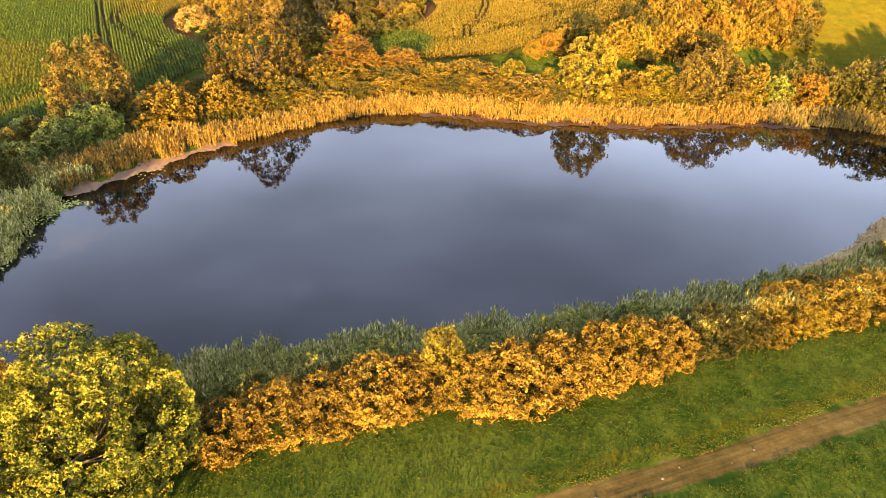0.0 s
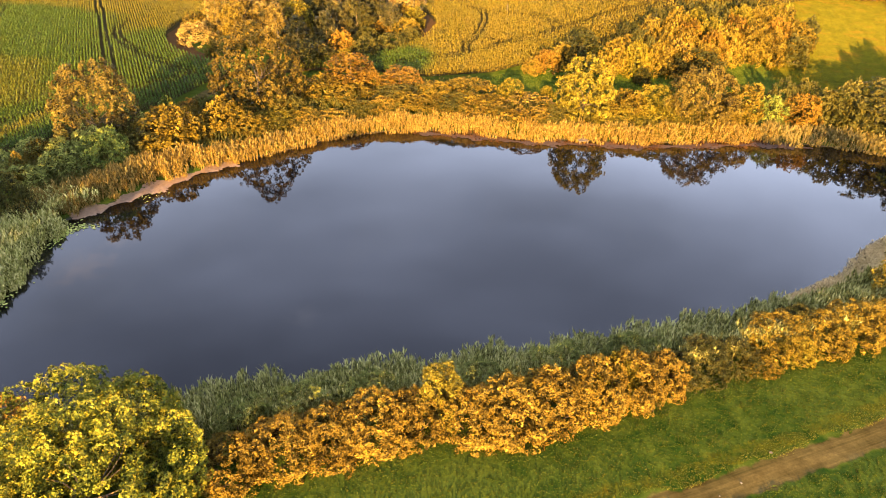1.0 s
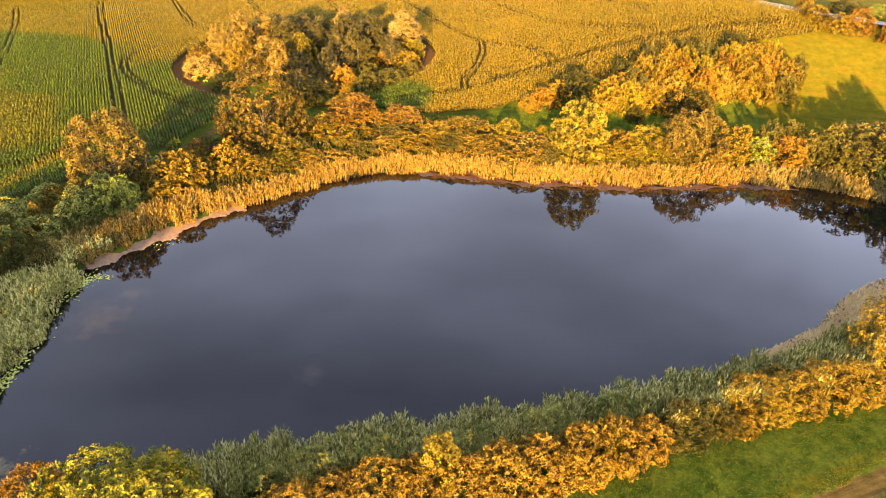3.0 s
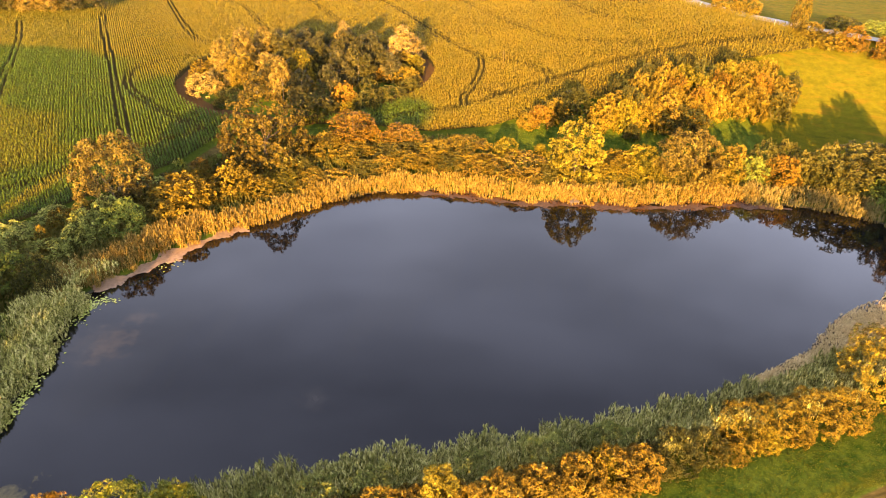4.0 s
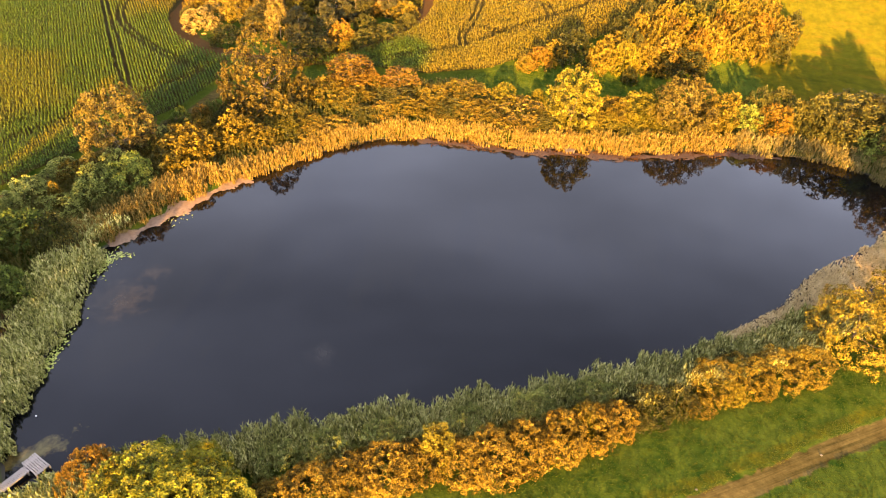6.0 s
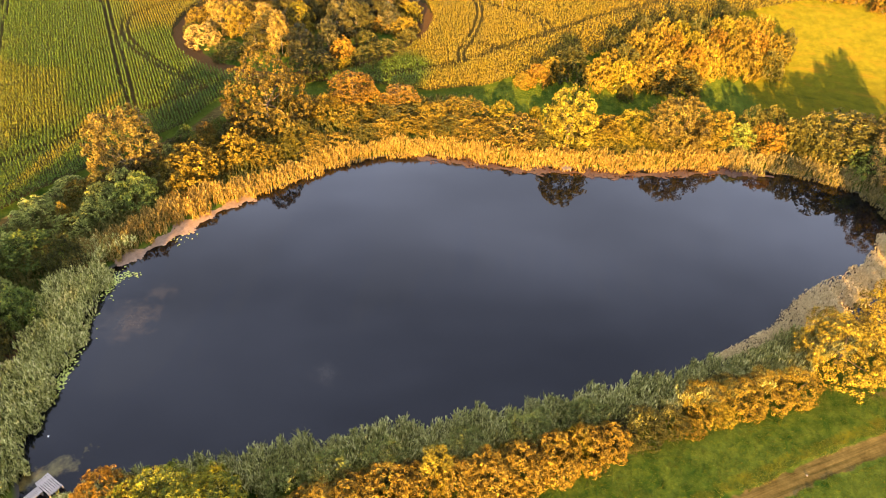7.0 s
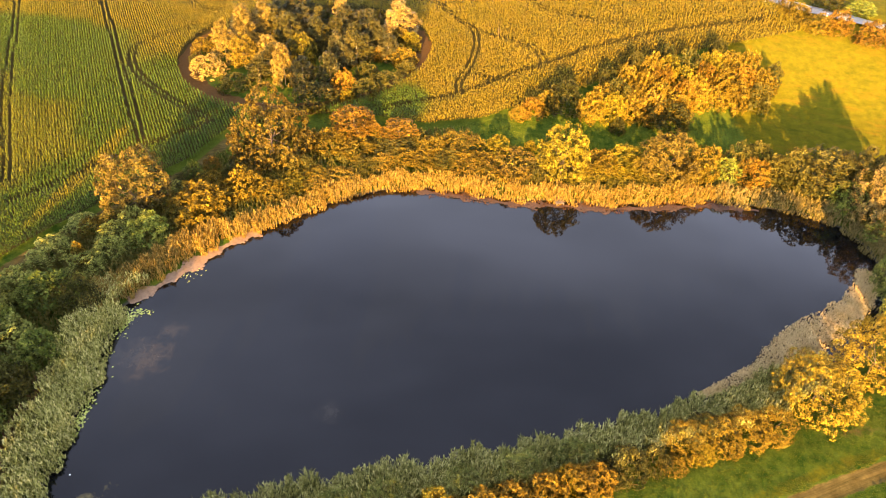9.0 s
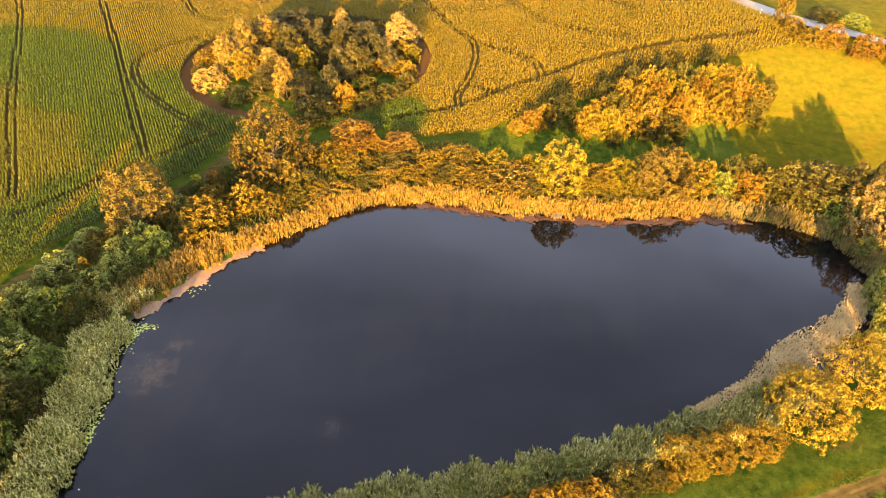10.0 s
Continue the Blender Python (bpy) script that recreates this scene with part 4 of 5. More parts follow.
for kind, x, y, w, h in (
        ("shrub_olive", -33.0, 91.5, 5.6, 3.0), ("shrub_gold", -36.0, 86.5, 6.4, 3.6), ("shrub_olive", -22.6, 92.4, 6.0, 3.4), ("shrub_olive", -40.6, 88.4, 4.6, 2.2)):
    plant(kind, x, y, w, h, W)
# trees out of view, whose shade lies over that bank and the near maize
for x, y, w, h in ((-62, 19, 7.4, 10.4), (-56, 17, 7.2, 11.2), (-50, 19, 7.4, 14.8), (-45.6, 15, 4.6, 15.0), (-41.8, 18, 6.0, 8.6)):
    plant("tree_green", x, y, w * 1.15, h * 1.04, "in the row beside the lake meadow")
# tall trees past the end of the lake, whose shade lies over the slope
for x, y, w, h in ((65.2, 88.4, 6.6, 7.6), (67.8, 86.6, 5.4, 9.2), (69.8, 84.8, 4.6, 10.4), (71.4, 86.0, 5.2, 10.2), (73.0, 85.0, 4.8, 11.4)):
    plant("tree_olive", x, y, w, h, "in the row past the lake")

# far bank, along the reeds
W = "on the far lake bank"
for kind, x, y, w, h in (
        ("shrub_orange", -37.5, 93.3, 3.7, 2.1), ("shrub_gold", -34.7, 82.3, 9.7, 4.0), ("shrub_gold", -30.4, 86.0, 6.7, 4.6), ("shrub_yellow", -24.2, 89.0, 8.6, 2.0),
        ("shrub_gold", -26.7, 86.0, 6.6, 2.6), ("shrub_gold", -20.0, 91.1, 5.8, 2.1), ("tree_orange", -14.8, 103.4, 8.2, 5.2), ("shrub_gold", -18.6, 99.3, 7.7, 3.5),
        ("shrub_gold", -13.4, 97.7, 7.6, 2.6), ("shrub_orange", -11.5, 102.2, 4.7, 3.1), ("tree_orange", -6.4, 102.2, 6.9, 3.6), ("shrub_olive", -6.9, 97.9, 8.4, 2.3),
        ("shrub_gold", -0.6, 98.3, 6.4, 2.9), ("shrub_gold", 4.6, 98.7, 8.4, 3.1), ("shrub_gold", 1.9, 95.2, 6.8, 1.7), ("shrub_yellow", 11.0, 98.0, 5.2, 3.3),
        ("shrub_rust", 12.7, 94.3, 10.7, 2.6), ("shrub_gold", 7.6, 94.7, 5.8, 2.5), ("shrub_yellow", 16.6, 98.8, 2.6, 2.0), ("shrub_olive", 17.8, 91.8, 4.8, 2.0),
        ("shrub_gold", 27.9, 93.8, 6.6, 3.8), ("shrub_yellow", 32.2, 94.4, 7.0, 4.2), ("shrub_gold", 25.0, 92.9, 4.9, 2.4), ("shrub_gold", 45.7, 93.4, 6.7, 4.9),
        ("shrub_gold", 42.5, 91.5, 5.1, 2.3), ("shrub_yellow", 24.1, 89.5, 6.4, 1.5), ("shrub_yellow", 29.3, 89.9, 7.4, 1.5), ("shrub_yellow", 34.5, 90.1, 7.5, 1.5),
        # the olive shrubs at 51.0 and 54.6 are added to shade the lane
        ("shrub_gold", 38.7, 89.8, 6.0, 1.5), ("shrub_green", 48.9, 92.0, 5.4, 4.0), ("shrub_olive", 51.0, 94.0, 5.4, 5.3), ("shrub_olive", 54.6, 94.6, 5.0, 5.0), ("shrub_orange", 52.8, 90.4, 5.9, 4.6), ("shrub_olive", 55.9, 91.0, 5.6, 5.2),
        ("shrub_olive", 58.8, 90.2, 7.0, 6.6), ("tree_bronze", 63.0, 88.6, 9.6, 7.7), ("shrub_dusk", 66.2, 83.6, 5.6, 3.6)):
    plant(kind, x, y, w, h, W)
for kind, x, y, w, h in (
        ("shrub_grey", 63.1, 65.0, 6.7, 8.1), ("shrub_green", 68.2, 75.9, 8.2, 2.3), ("shrub_grey", 61.0, 59.1, 6.3, 7.4), ("shrub_green", 65.2, 83.8, 6.4, 4.7),
        ("shrub_olive", 68.2, 85.1, 5.4, 6.0)):
    plant(kind, x, y, w, h, W)

# low growth between those shrubs and the reeds
g = np.random.default_rng(202)
for x in np.arange(-20, 48, 3.6):
    if 17 < x < 24:
        continue
    y = float(np.interp(x, [-20, -15, -8, -1, 6, 12, 20, 27, 35, 45, 48], [82, 86.2, 88.8, 89.4, 88, 86.2, 86, 85, 85.6, 86.4, 86])) + 5.6 + 1.4 * g.random()
    kind = ("shrub_gold", "shrub_rust", "shrub_gold", "shrub_olive")[int(g.integers(4))] if x < 20 else ("shrub_yellow", "shrub_gold", "shrub_yellow")[int(g.integers(3))]
    plant(kind, x + g.random(), y, 5.0 + 1.6 * g.random(), 1.7 + 0.8 * g.random(), W)

# copse at the foot of the maize
W = "in the copse below the maize field"
for kind, x, y, w, h in (
        ("shrub_gold", 15.4, 108.6, 3.6, 2.4), ("shrub_orange", 18.0, 109.4, 5.1, 3.3), ("shrub_gold", 20.8, 110.4, 4.5, 4.2), ("shrub_dusk", 24.0, 110.6, 7.2, 5.6),
        ("shrub_dusk", 42.3, 106.4, 8.6, 4.5)):
    plant(kind, x, y, w, h, W)
COPSE = np.array([(28, 106), (34, 105.4), (39, 107.5), (44.5, 108), (50.3, 109.4), (58.8, 109.8), (66, 112.6), (63.6, 118), (58, 120.6), (52.5, 120.4), (41.4, 119.2), (35.5, 116.6), (29.4, 111.8)])
g = np.random.default_rng(303)
for gx in np.arange(27, 68, 3.7):
    for gy in np.arange(104.5, 122, 3.3):
        x, y = gx + 1.3 * (g.random() - 0.5) + 0.5 * (gy - 104), gy + 1.3 * (g.random() - 0.5)
        kind = ("shrub_gold", "shrub_gold", "shrub_orange", "shrub_gold", "shrub_rust", "shrub_gold", "shrub_yellow", "shrub_gold", "shrub_gold", "shrub_olive")[int(g.integers(10))]
        if inside(COPSE, np.array([x]), np.array([y]))[0]:
            plant(kind, x, y, 5.2 + 1.4 * g.random(), 4.4 + 1.5 * g.random() + 0.06 * (y - 106), W)
for x, y, w, h in ((33.0, 115.6, 4.0, 5.0), (38.6, 119.4, 4.0, 5.2), (45.0, 121.0, 3.6, 5.2), (55.0, 121.6, 4.6, 5.4), (64.6, 116.6, 4.0, 4.6), (33.0, 104.4, 3.0, 2.6)):
    plant("shrub_dusk", x, y, w, h, W)

# grove in the bare ring in the field
W = "in the round grove amid the maize"
for kind, x, y, w, h in (
        ("tree_weeping", -44.4, 132.1, 5.5, 9.0), ("tree_weeping", -41.5, 137.9, 6.7, 10.0), ("tree_gold", -40.1, 130.2, 5.9, 6.5), ("tree_weeping", -34.8, 129.5, 6.3, 7.0),
        ("tree_weeping", -30.2, 121.6, 5.0, 8.3), ("tree_yellow", -27.5, 129.0, 6.0, 7.5), ("tree_pale", -8.4, 144.9, 8.3, 8.3), ("shrub_pale", -46.8, 125.9, 7.8, 3.9),
        ("shrub_gold", -50.8, 136.5, 4.9, 3.7), ("shrub_olive", -39.9, 119.8, 6.7, 3.1), ("shrub_olive", -50.8, 131.4, 3.4, 2.3), ("shrub_dusk", -23.1, 113.9, 10.2, 3.8),
        ("shrub_orange", -17.9, 118.5, 5.3, 4.3), ("shrub_yellow", -17.0, 115.2, 3.4, 2.1), ("shrub_orange", -11.7, 133.4, 4.5, 2.6), ("shrub_gold", -6.7, 131.0, 5.7, 3.4),
        ("shrub_yellow", -5.5, 138.3, 5.2, 3.8), ("shrub_olive", -9.2, 120.7, 7.1, 3.2), ("shrub_olive", -13.4, 116.5, 5.6, 3.7), ("shrub_olive", -14.0, 123.9, 5.4, 3.5),
        ("shrub_olive", -6.0, 126.0, 4.8, 2.9), ("tree_grey", -21.2, 121.3, 5.2, 7.1), ("tree_grey", -20.4, 128.9, 5.4, 7.8), ("tree_olive", -16.9, 131.7, 5.7, 8.6),
        ("tree_grey", -14.7, 138.8, 5.7, 8.8), ("tree_olive", -25.6, 136.0, 5.7, 8.5), ("tree_olive", -31.4, 137.6, 6.1, 8.5), ("tree_grey", -20.5, 140.7, 5.8, 8.8),
        ("tree_olive", -36.5, 144.3, 6.9, 7.8), ("tree_olive", -35.4, 123.7, 5.6, 4.9), ("tree_grey", -26.2, 120.1, 5.4, 6.6), ("tree_grey", -9.9, 132.7, 5.0, 5.9),
        ("shrub_olive", -16.0, 113.9, 6.6, 0.8)):
    plant(kind, x, y, w, h, W)
for kind, x, y, w, h in (
        ("tree_weeping", -38.7, 144.4, 6.7, 8.5), ("tree_olive", -32.7, 139.9, 6.2, 7.8), ("tree_grey", -29.7, 144.2, 6.4, 8.0), ("tree_olive", -25.9, 144.0, 5.8, 7.8),
        ("tree_pale", -21.3, 145.6, 4.8, 9.4), ("tree_grey", -16.8, 143.5, 5.8, 7.0), ("tree_grey", -13.3, 139.0, 5.1, 6.6), ("tree_weeping", -42.1, 140.2, 5.8, 9.1),
        ("tree_olive", -22.1, 139.8, 5.6, 6.9)):
    plant(kind, x, y, w, h, W)
g = np.random.default_rng(404)
for k in range(14):
    a, q = g.random() * 6.283, 0.1 + 0.5 * math.sqrt(g.random())
    x, y = RING[0] + 2 + q * RING[2] * math.cos(a), RING[1] + 3 + q * RING[3] * math.sin(a)
    plant(("tree_olive", "tree_grey")[k % 2], x, y, 4.6 + 1.2 * g.random(), 5.6 + 2.0 * g.random(), W)
for k in range(14):
    a = (k + 0.6 * g.random()) / 14 * 3.6 - 0.25
    x, y = RING[0] + 0.76 * RING[2] * math.cos(a), RING[1] + 0.76 * RING[3] * math.sin(a)
    plant(("shrub_olive", "shrub_gold", "shrub_olive")[k % 3], x, y, 4.4 + 1.6 * g.random(), 2.6 + 1.4 * g.random(), W)

# roadside and distance
W = "beside the country road"
for kind, x, y, w, h in (
        ("tree_gold", 74.6, 138.6, 3.6, 7.0), ("shrub_gold", 75.7, 135.4, 5.8, 3.2), ("shrub_gold", 78.6, 131.8, 5.8, 3.2), ("shrub_orange", 82.4, 131.2, 5.6, 4.2),
        ("shrub_orange", 88.4, 128.0, 6.4, 4.2), ("shrub_gold", 66.5, 157.5, 6.4, 4.4), ("shrub_gold", 72.0, 157.0, 5.6, 3.6), ("shrub_green", 55.0, 176.0, 6.0, 4.6)):
    plant(kind, x, y, w * 1.08, h * 1.08, W)
for kind, x, y, w, h in (
        ("shrub_olive", 86.0, 142.5, 7.0, 2.6), ("shrub_green", 91.0, 139.0, 6.0, 2.4), ("shrub_gold", 94.6, 126.0, 6.0, 4.0), ("shrub_olive", 99.0, 124.0, 6.0, 3.6),
        ("shrub_green", 61.0, 184.0, 6.0, 4.8), ("shrub_gold", 52.0, 189.0, 6.0, 4.4)):
    plant(kind, x, y, w * 1.08, h * 1.08, W)
W = "in the wood beyond the maize"
for kind, x, y, w, h in (
        ("tree_grey", -134.0, 198.5, 8.0, 9.0), ("tree_olive", -127.5, 199.0, 8.4, 8.6), ("tree_weeping", -121.5, 199.5, 7.6, 9.0), ("tree_weeping", -115.0, 200.0, 8.2, 9.4), ("tree_grey", -109.0, 201.0, 7.0, 8.8)):
    plant(kind, x, y, w, h, W)
for kind, x, y, w, h in (
        ("tree_grey", -104.0, 204.5, 7.0, 8.6), ("tree_olive", -124.0, 207.0, 9.0, 10.0), ("tree_olive", -114.0, 208.0, 9.0, 10.4), ("tree_grey", -132.0, 206.0, 9.0, 10.0), ("shrub_gold", -58.0, 238.0, 8.0, 3.6), ("shrub_gold", -49.0, 238.0, 8.0, 3.6)):
    plant(kind, x, y, w, h, W)


# ---- single trees of their own shape ----
def big_tree(name, x, y, w, h, base, lobes, count, r, per, leaf, aspect, mat, label, seed, shape="full", lobe=0.3, forks=9, droop=0.0, upright=0.2, trunk=0.015, back=0.0):
    g = np.random.default_rng(seed)
    root = new(name)
    root.matrix_basis = pose(x, y, z_at(x, y) - 0.1)
    sprays = crown_sprays(w, h, base, lobes, count, r, g, shape, lobe)
    for a in (sprays[0], sprays[4]):
        a[:, 1] += back * (a[:, 2] - h / 2)
    split = np.array([0, 0, h * 0.3])
    stem = part("trunk", limb_mesh("trunk", (0, 0, -0.4), split, trunk * h, trunk * 0.7 * h, g, 0.04), root)
    for i in range(forks):
        c = sprays[4][int(i * lobes / forks)] * np.array([0.9, 0.9, 0.9])
        part("limb", limb_mesh("limb", split * (0.75 + 0.25 * g.random()), c, trunk * 0.45 * h, trunk * 0.09 * h, g, 0.1), stem)
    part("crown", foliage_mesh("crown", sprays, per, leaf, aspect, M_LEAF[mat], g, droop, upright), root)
    return tagged(root, label, "tree")


big_tree("oak_tree", -27.8, 97.0, 14.6, 13.0, 0.2, 90, 1150, 0.34, 26, 0.19, 1.4, "oak", "large spreading oak with golden-brown leaves on the lake bank", 51, "cone", 0.2)
big_tree("alder_tree", -44.8, 80.2, 10.6, 11.2, 0.8, 40, 600, 0.38, 26, 0.19, 1.5, "bronze", "loose-crowned tree with thinning golden-brown leaves beside the maize", 52, "ball", 0.25)
big_tree("maple_tree", 21.2, 92.4, 8.6, 9.0, 0.4, 46, 520, 0.38, 24, 0.19, 1.4, "lemon", "bright yellow-green tree above the reeds", 53, "full", 0.24)
big_tree("hornbeam_tree", 38.8, 92.6, 11.0, 7.4, 0.2, 44, 640, 0.36, 26, 0.18, 1.8, "bronze", "round dense golden-brown tree on the lake bank", 54, "full", 0.2, upright=0.8)
big_tree("ash_tree", -19.4, 23.2, 12.8, 8.8, 0.3, 64, 2400, 0.34, 62, 0.1, 1.2, "willow", "broad yellow-green tree with bare branches showing, beside the hedge", 55, "full", 0.25, 14, back=0.3)
big_tree("willow_tree", 69.8, 80.4, 12.4, 9.8, 0.2, 60, 820, 0.38, 24, 0.18, 1.8, "pale", "broad pale straw-coloured willow at the end of the lake", 56, "full", 0.24, droop=0.2)

# hedge in front of the near reeds
KINDS["shrub_hedge"] = ("rust", "dome", 4.0, 3.0, 0.0, 40, 520, 0.19, 38, 0.075, 1.4, 0.0, 0.6)
KINDS["shrub_near_orange"] = ("orange", "dome", 4.0, 3.0, 0.0, 34, 470, 0.17, 36, 0.072, 1.7, 0.0, 0.6)
KINDS["shrub_near_grey"] = ("grey", "dome", 4.0, 3.0, 0.0, 34, 470, 0.17, 36, 0.072, 2.2, 0.0, 0.7)
KINDS["shrub_near_yellow"] = ("yellow", "dome", 4.0, 3.0, 0.0, 34, 470, 0.17, 36, 0.072, 1.6, 0.0, 0.5)
KINDS["shrub_near_olive"] = ("dusk", "dome", 4.0, 3.0, 0.0, 34, 470, 0.17, 36, 0.072, 1.8, 0.0, 0.5)
KINDS["shrub_near_gold"] = ("gold", "dome", 4.0, 3.0, 0.0, 34, 470, 0.17, 36, 0.072, 1.7, 0.0, 0.5)
W = "in the hedge beside the grass"
for kind, x, y, w, h in (
        ("shrub_hedge", -12.6, 27.4, 4.2, 2.4), ("shrub_hedge", -9.8, 28.6, 4.4, 2.6), ("shrub_hedge", -6.8, 29.6, 4.2, 2.6), ("shrub_hedge", -4.0, 30.4, 4.4, 3.1),
        ("shrub_hedge", -1.6, 30.8, 3.8, 2.9), ("shrub_hedge", 2.2, 31.0, 4.2, 3.0), ("shrub_hedge", 4.8, 31.4, 4.6, 3.4), ("shrub_hedge", 7.8, 32.4, 4.4, 3.4)):
    plant(kind, x, y - 0.4, w * 1.22, h * 1.14, W)
for kind, x, y, w, h in (
        ("shrub_hedge", 10.8, 33.4, 4.4, 3.4), ("shrub_hedge", 13.6, 34.4, 4.0, 3.3), ("shrub_hedge", 16.0, 35.4, 3.2, 2.6), ("shrub_near_yellow", 12.8, 35.0, 3.0, 2.9),
        ("shrub_near_olive", 19.4, 37.0, 3.8, 2.9), ("shrub_near_olive", 17.6, 36.4, 3.0, 1.9), ("shrub_near_olive", 22.6, 38.0, 3.2, 2.2), ("shrub_near_gold", 24.4, 37.6, 2.6, 1.0)):
    plant(kind, x, y - 0.4, w * 1.22, h * 1.14, W)
for kind, x, y, w, h in (
        ("shrub_near_gold", 26.6, 40.0, 4.4, 3.0), ("shrub_near_yellow", 27.6, 38.8, 2.6, 1.8), ("shrub_near_gold", 30.2, 40.6, 4.2, 2.6), ("shrub_near_gold", 33.2, 41.4, 4.6, 3.0),
        ("shrub_near_gold", 36.4, 42.0, 4.0, 2.6), ("shrub_near_olive", 29.0, 41.6, 3.6, 2.8), ("shrub_near_grey", -13.0, 31.0, 4.4, 2.2), ("shrub_near_grey", -8.8, 32.0, 4.6, 2.4)):
    plant(kind, x, y - 0.4, w * 1.22, h * 1.14, W)
for kind, x, y, w, h in (
        ("shrub_near_grey", -4.6, 33.0, 4.6, 2.4), ("shrub_near_grey", 3.0, 34.6, 4.6, 2.2), ("shrub_near_grey", 9.0, 36.4, 5.0, 2.6), ("shrub_near_grey", 14.5, 38.0, 4.4, 2.4),
        ("shrub_near_orange", -28.2, 29.8, 4.2, 3.6), ("shrub_near_yellow", -24.8, 28.8, 4.6, 3.0), ("shrub_near_yellow", -20.4, 29.6, 4.4, 2.8)):
    plant(kind, x, y - 0.4, w * 1.22, h * 1.14, W)
big_tree("birch_tree", 0.2, 31.2, 3.1, 5.2, 0.4, 18, 260, 0.24, 26, 0.11, 1.5, "lemon", "slim bright yellow young tree rising out of the hedge", 61, "full", 0.34, 6)
big_tree("field_maple", 42.8, 45.8, 10.0, 6.2, 0.2, 60, 800, 0.32, 30, 0.13, 1.7, "amber", "bushy golden-yellow tree beside the grass track", 62, "dome", 0.22)
big_tree("field_maple", 51.6, 50.0, 9.6, 7.4, 0.2, 60, 800, 0.32, 30, 0.13, 1.7, "amber", "bushy golden tree at the end of the lake", 63, "full", 0.22)


# ---- water plants, jetties, stones, posts ----
def mat_strip(name, pts, width, seed, material, label, per=110):
    """A ragged floating mat along a line of points."""
    g = np.random.default_rng(seed)
    p = np.array(pts, float)
    seg = np.linalg.norm(np.diff(p, axis=0), axis=1)
    c = np.concatenate([[0], np.cumsum(seg)])
    n = int(seg.sum() * per)
    t = g.random(n) * seg.sum()
    x, y = np.interp(t, c, p[:, 0]), np.interp(t, c, p[:, 1])
    off = (g.random(n) + g.random(n) - 1) * width * (0.5 + 0.3 * np.sin(t * 0.6 + seed) + 0.3 * np.sin(t * 1.7 + 2 * seed))
    run = unit(np.gradient(p, axis=0))
    x, y = x - off * np.interp(t, c, run[:, 1]), y + off * np.interp(t, c, run[:, 0])
    a = g.random(n) * 6.283
    r = 0.12 + 0.22 * g.random(n)
    V = []
    for k in range(4):
        V.append(np.column_stack([x + r * np.cos(a + k * 1.571), y + r * np.sin(a + k * 1.571), np.maximum(0.012, height(x, y) + 0.05) + 0.05 * g.random(n)]))
    V = np.stack(V, 1).reshape(-1, 3)
    tagged(new(name, mesh_from(name, V, quads_for(n), material)), label, "algae", kind="stuff")


mat_strip("algae", [(-40.0, 62.0), (-37.2, 65.2), (-34.4, 69.2), (-30.9, 73.6), (-26.8, 77.6)], 1.7, 71, M_ALGAE, "pinkish brown algae mat floating along the reeds")
M_RUST_MAT = mat_of_algae("rusty_mat", (0.02, 0.01, 0.006), (0.085, 0.04, 0.018))
mat_strip("reed_litter", [(-3, 89.0), (5.7, 87.4), (12.2, 85.5), (19.7, 85.3), (26.9, 84.3), (35.4, 84.8), (45, 85.6), (52, 84.4)], 1.5, 72, M_RUST_MAT, "rusty mat of broken reeds floating at the water's edge", 44)
M_RUSTY = leaf_material("rusty_stubble", [(0.05, 0.022, 0.010), (0.11, 0.05, 0.02), (0.17, 0.085, 0.035)])
reeds("reed_stubble", -1.5, 0.3, lambda x, y: (y > 80) & (x > -4) & (x < 48) & (np.sin(x * 0.35) + 0.6 * np.sin(x * 1.1) > -0.9), 14, 0.4, M_RUSTY, "rusty brown stubble of broken reeds at the water's edge", 39, (-4, 48, 80, 92), 0.10)
reeds("russet_reeds", 4.2, 5.4, lambda x, y: (x < -38) & (y < 52), 16, 1.5, M_RUSTY, "russet dry reeds behind the green reed bed", 40, (-50, -36, 26, 54), 0.12)


def lilies():
    g = np.random.default_rng(81)
    V, F = [], []
    for cx, cy, sx, sy, n in ((-39.3, 58.4, 0.55, 1.3, 200), (-38.0, 60.0, 0.7, 0.4, 60), (-38.5, 45.6, 0.4, 1.6, 150), (-38.5, 42.6, 0.35, 0.9, 80), (-39.2, 51.0, 0.25, 2.0, 60), (-33.8, 67.8, 0.8, 0.7, 30)):
        for _ in range(n):
            x, y, r = cx + g.normal() * sx, cy + g.normal() * sy, 0.05 + 0.07 * g.random()
            i = len(V)
            a0 = g.random() * 6.283
            V.append((x, y, 0.03))
            V += [(x + r * math.cos(a0 + k * 0.66), y + r * math.sin(a0 + k * 0.66), 0.02 + 0.03 * g.random()) for k in range(10)]
            F += [(i, i + 1 + k, i + 2 + k) for k in range(9)]
    tagged(new("lily_pads", mesh_from("lily_pads", V, F, M_LILY)), "pale green lily pads floating by the reeds", "lily pads", kind="stuff")


lilies()


def box_mesh(name, lo, hi, material, wear=0.01):
    bm = bmesh.new()
    bmesh.ops.create_cube(bm, size=1)
    for v in bm.verts:
        v.co = Vector([(lo[i] + hi[i]) / 2 + v.co[i] * (hi[i] - lo[i]) for i in range(3)])
    bmesh.ops.bevel(bm, geom=bm.edges[:], offset=wear, segments=1, affect="EDGES")
    me = bpy.data.meshes.new(name)
    bm.to_mesh(me)
    bm.free()
    me.materials.append(material)
    return me


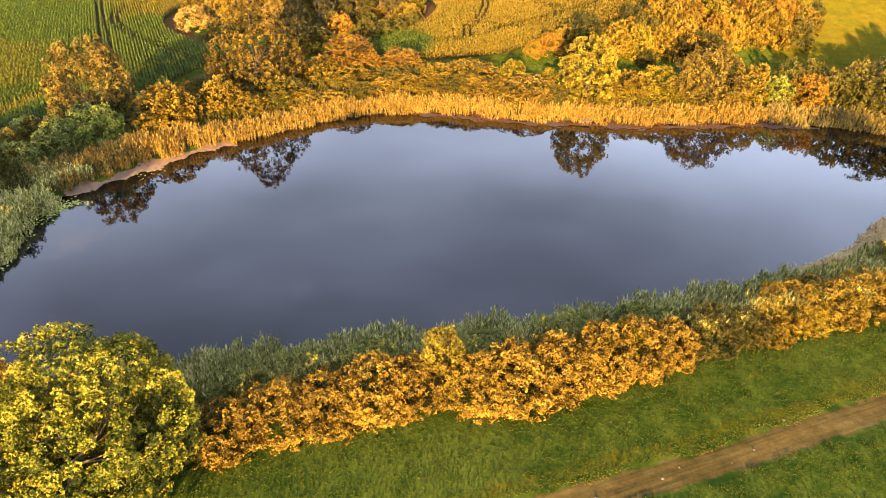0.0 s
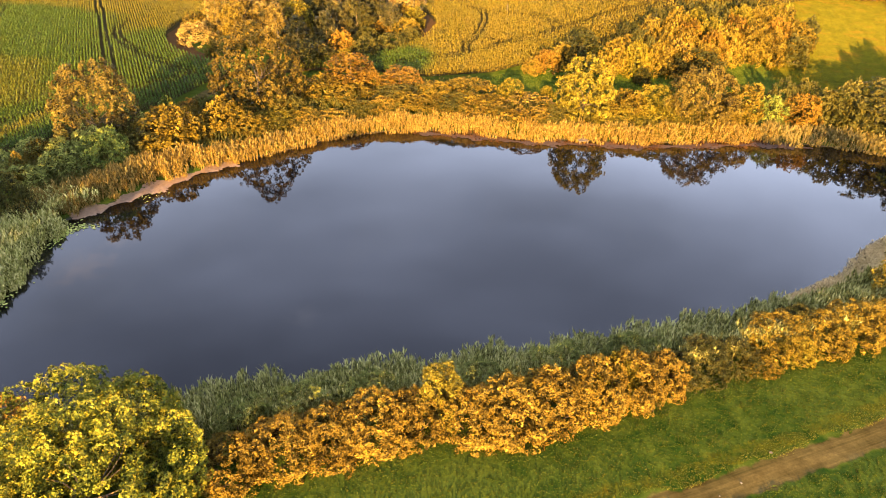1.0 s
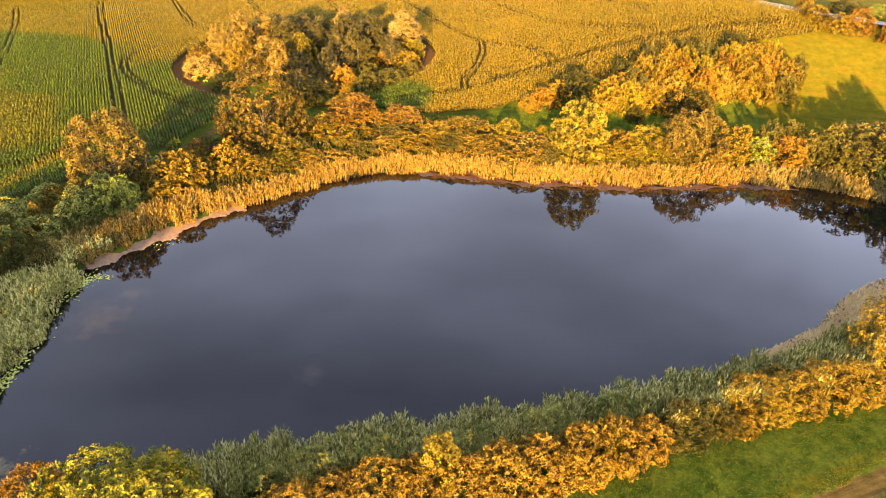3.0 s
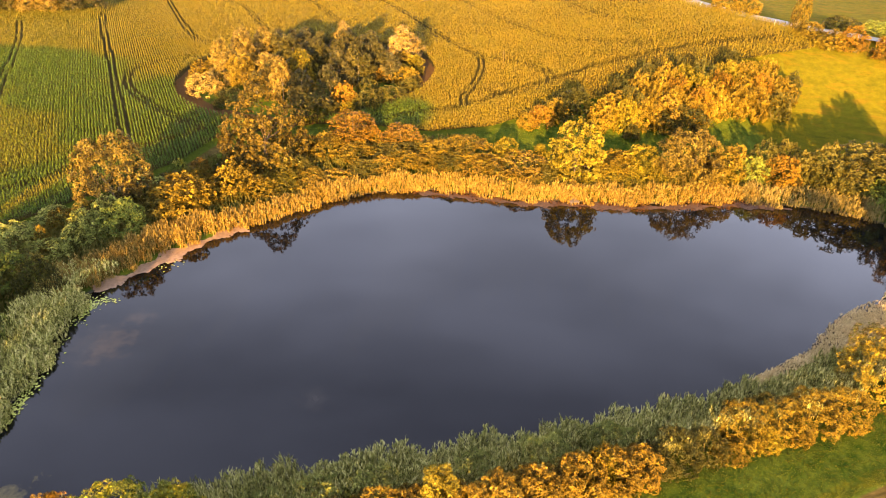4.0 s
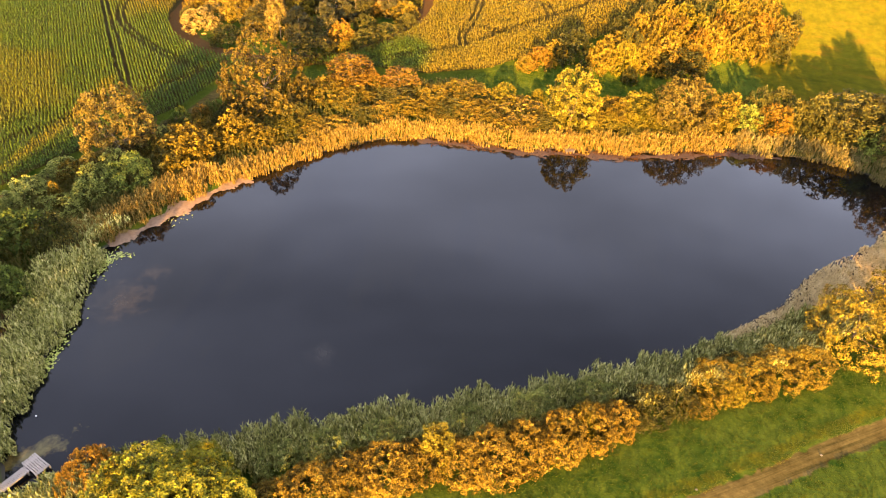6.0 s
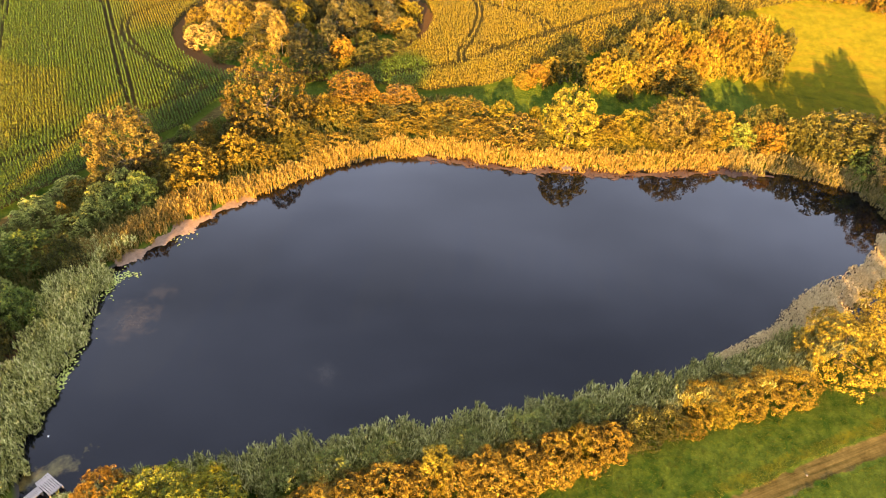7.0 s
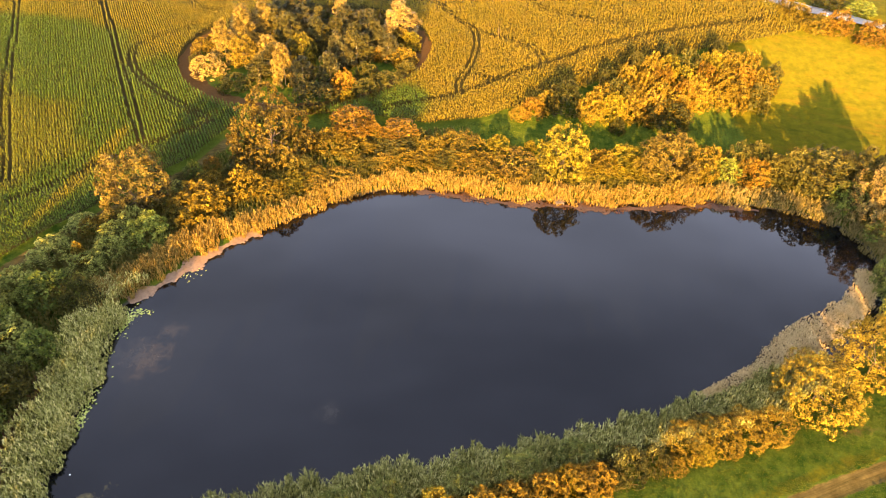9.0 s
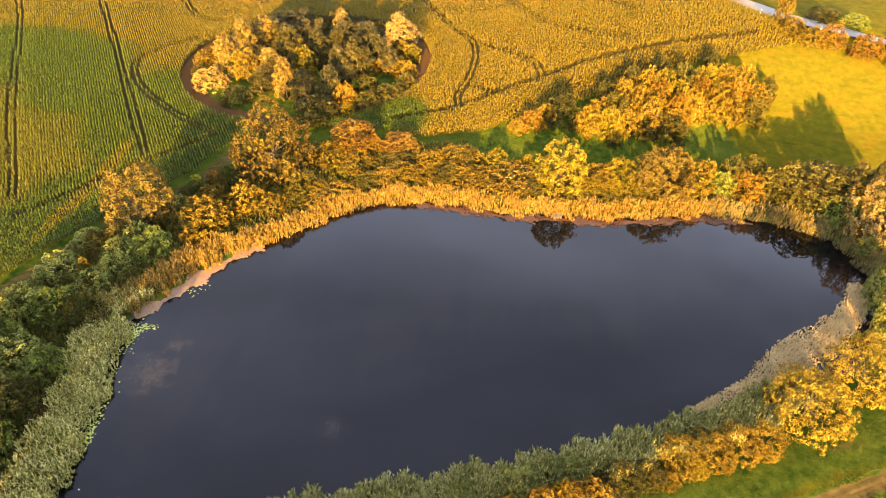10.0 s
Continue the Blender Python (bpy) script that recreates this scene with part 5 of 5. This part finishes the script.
def deck(root, cx, cy, turn, length, width, g, wood):
    """Planks across two beams, on posts; length runs along the deck's own y."""
    n = max(4, int(length / 0.16))
    plank = box_mesh("plank", (-width / 2, -0.07, 0), (width / 2, 0.07, 0.04), wood)
    base = pose(cx, cy, 0, 0, 0, turn)
    for i in range(n):
        ob = part("plank", plank, root)
        ob.matrix_basis = base @ pose(g.normal() * 0.02, -length / 2 + (i + 0.5) * length / n, g.normal() * 0.004, 0, 0, g.normal() * 0.6)
    for s in (-1, 1):
        part("beam", box_mesh("beam", (s * width * 0.36 - 0.06, -length / 2, -0.16), (s * width * 0.36 + 0.06, length / 2, -0.01), wood), root).matrix_basis = base
        for e in (-1, 1):
            v, f = tube([(s * width * 0.42, e * length * 0.45, -1.6), (s * width * 0.42, e * length * 0.45, -0.005)], [0.08, 0.075], 8)
            part("post", mesh_from("post", v, f, wood), root).matrix_basis = base


def jetty(x, y, turn, length, width, label, walkway=0.0, wood=M_WOOD):
    root = new("jetty")
    root.matrix_basis = pose(x, y, 0.45, 0, 0, turn)
    g = np.random.default_rng(5)
    deck(root, 0, 0, 0, length, width, g, wood)
    if walkway:
        deck(root, -0.25, -length / 2 - walkway / 2 - 0.02, 0, walkway, 0.85, g, wood)
    tagged(root, label, "jetty")


jetty(-33.9, 31.35, -32.5, 1.25, 2.25, "weathered grey plank jetty with a narrow walkway at the reed edge", 3.2)
jetty(20.0, 86.4, 8, 2.6, 1.4, "small brown plank jetty among golden reeds", 0.0, M_OLD_WOOD)


def stone(x, y, r, seed):
    g = np.random.default_rng(seed)
    bm = bmesh.new()
    bmesh.ops.create_icosphere(bm, subdivisions=2, radius=r)
    for v in bm.verts:
        v.co = v.co * (1 + 0.25 * noise.noise(v.co * 4 / r * 0.5 + Vector((seed, 0, 0)))) * Vector((1.2, 0.9, 0.6)).length * 0.6
        v.co.z *= 0.65
    me = bpy.data.meshes.new("stone")
    bm.to_mesh(me)
    bm.free()
    me.materials.append(M_STONE)
    ob = new("stone", me)
    ob.matrix_basis = pose(x, y, z_at(x, y) - r * 0.15, 0, 0, float(g.random() * 360))
    tagged(ob, "pale rounded stone lying on the dirt track", "stone", "stones on the track")


for i, (x, y, r) in enumerate(((21.6, 29.0, 0.12), (12.6, 24.4, 0.09), (8.6, 23.0, 0.11), (18.7, 26.6, 0.08), (13.8, 25.2, 0.06), (17.0, 25.6, 0.05), (33.5, 32.3, 0.13))):
    stone(x, y, r, 90 + i)


def marker_post(x, y):
    root = new("marker_post")
    root.matrix_basis = pose(x, y, z_at(x, y))
    part("post", box_mesh("post", (-0.12, -0.07, -0.3), (0.12, 0.07, 1.15), M_WHITE, 0.03), root)
    part("band", box_mesh("band", (-0.125, -0.075, 0.78), (0.125, 0.075, 0.98), M_ASPHALT, 0.01), root, "dark band round the post")
    tagged(root, "white plastic marker post beside the road", "marker post", "marker posts along the road")


for x, y in ((73.2, 145.8), (82.8, 136.6), (64.0, 166.0)):
    marker_post(x, y)


def float_buoy(x, y):
    """A small white float, half in the water, with a ring on top."""
    bm = bmesh.new()
    bmesh.ops.create_uvsphere(bm, u_segments=14, v_segments=9, radius=0.08)
    for v in bm.verts:
        v.co.z = v.co.z * 1.25 + 0.05
    me = bpy.data.meshes.new("body")
    bm.to_mesh(me)
    bm.free()
    me.materials.append(M_WHITE)
    root = new("float")
    root.matrix_basis = pose(x, y, 0)
    part("body", me, root)
    pts = [(0.04 * math.cos(k * 0.785), 0, 0.17 + 0.04 * math.sin(k * 0.785)) for k in range(9)]
    v, f = tube(pts, [0.012] * 9, 5)
    part("ring", mesh_from("ring", v, f, M_ASPHALT), root, "dark ring on top of the float")
    tagged(root, "small white float lying on the dark water", "float")


float_buoy(-36.6, 36.6)


def field_pole(x, y):
    root = new("field_pole")
    root.matrix_basis = pose(x, y, z_at(x, y))
    v, f = tube([(0, 0, -0.4), (0.03, 0, 1.4), (-0.04, 0.02, 3.1)], [0.09, 0.08, 0.06], 8)
    part("pole", mesh_from("pole", v, f, M_BARK), root)
    part("crosspiece", box_mesh("crosspiece", (-0.34, -0.05, 2.5), (0.3, 0.03, 2.6), M_BARK), root)
    tagged(root, "dark wooden pole standing in the ripe maize", "pole")


field_pole(13.8, 140.4)


# ---- from plan units to metres ----
for me in bpy.data.meshes:
    me.transform(Matrix.Scale(UNIT, 4))
for ob in scene.objects:
    if ob.type in ("MESH", "EMPTY"):
        ob.location = ob.location * UNIT
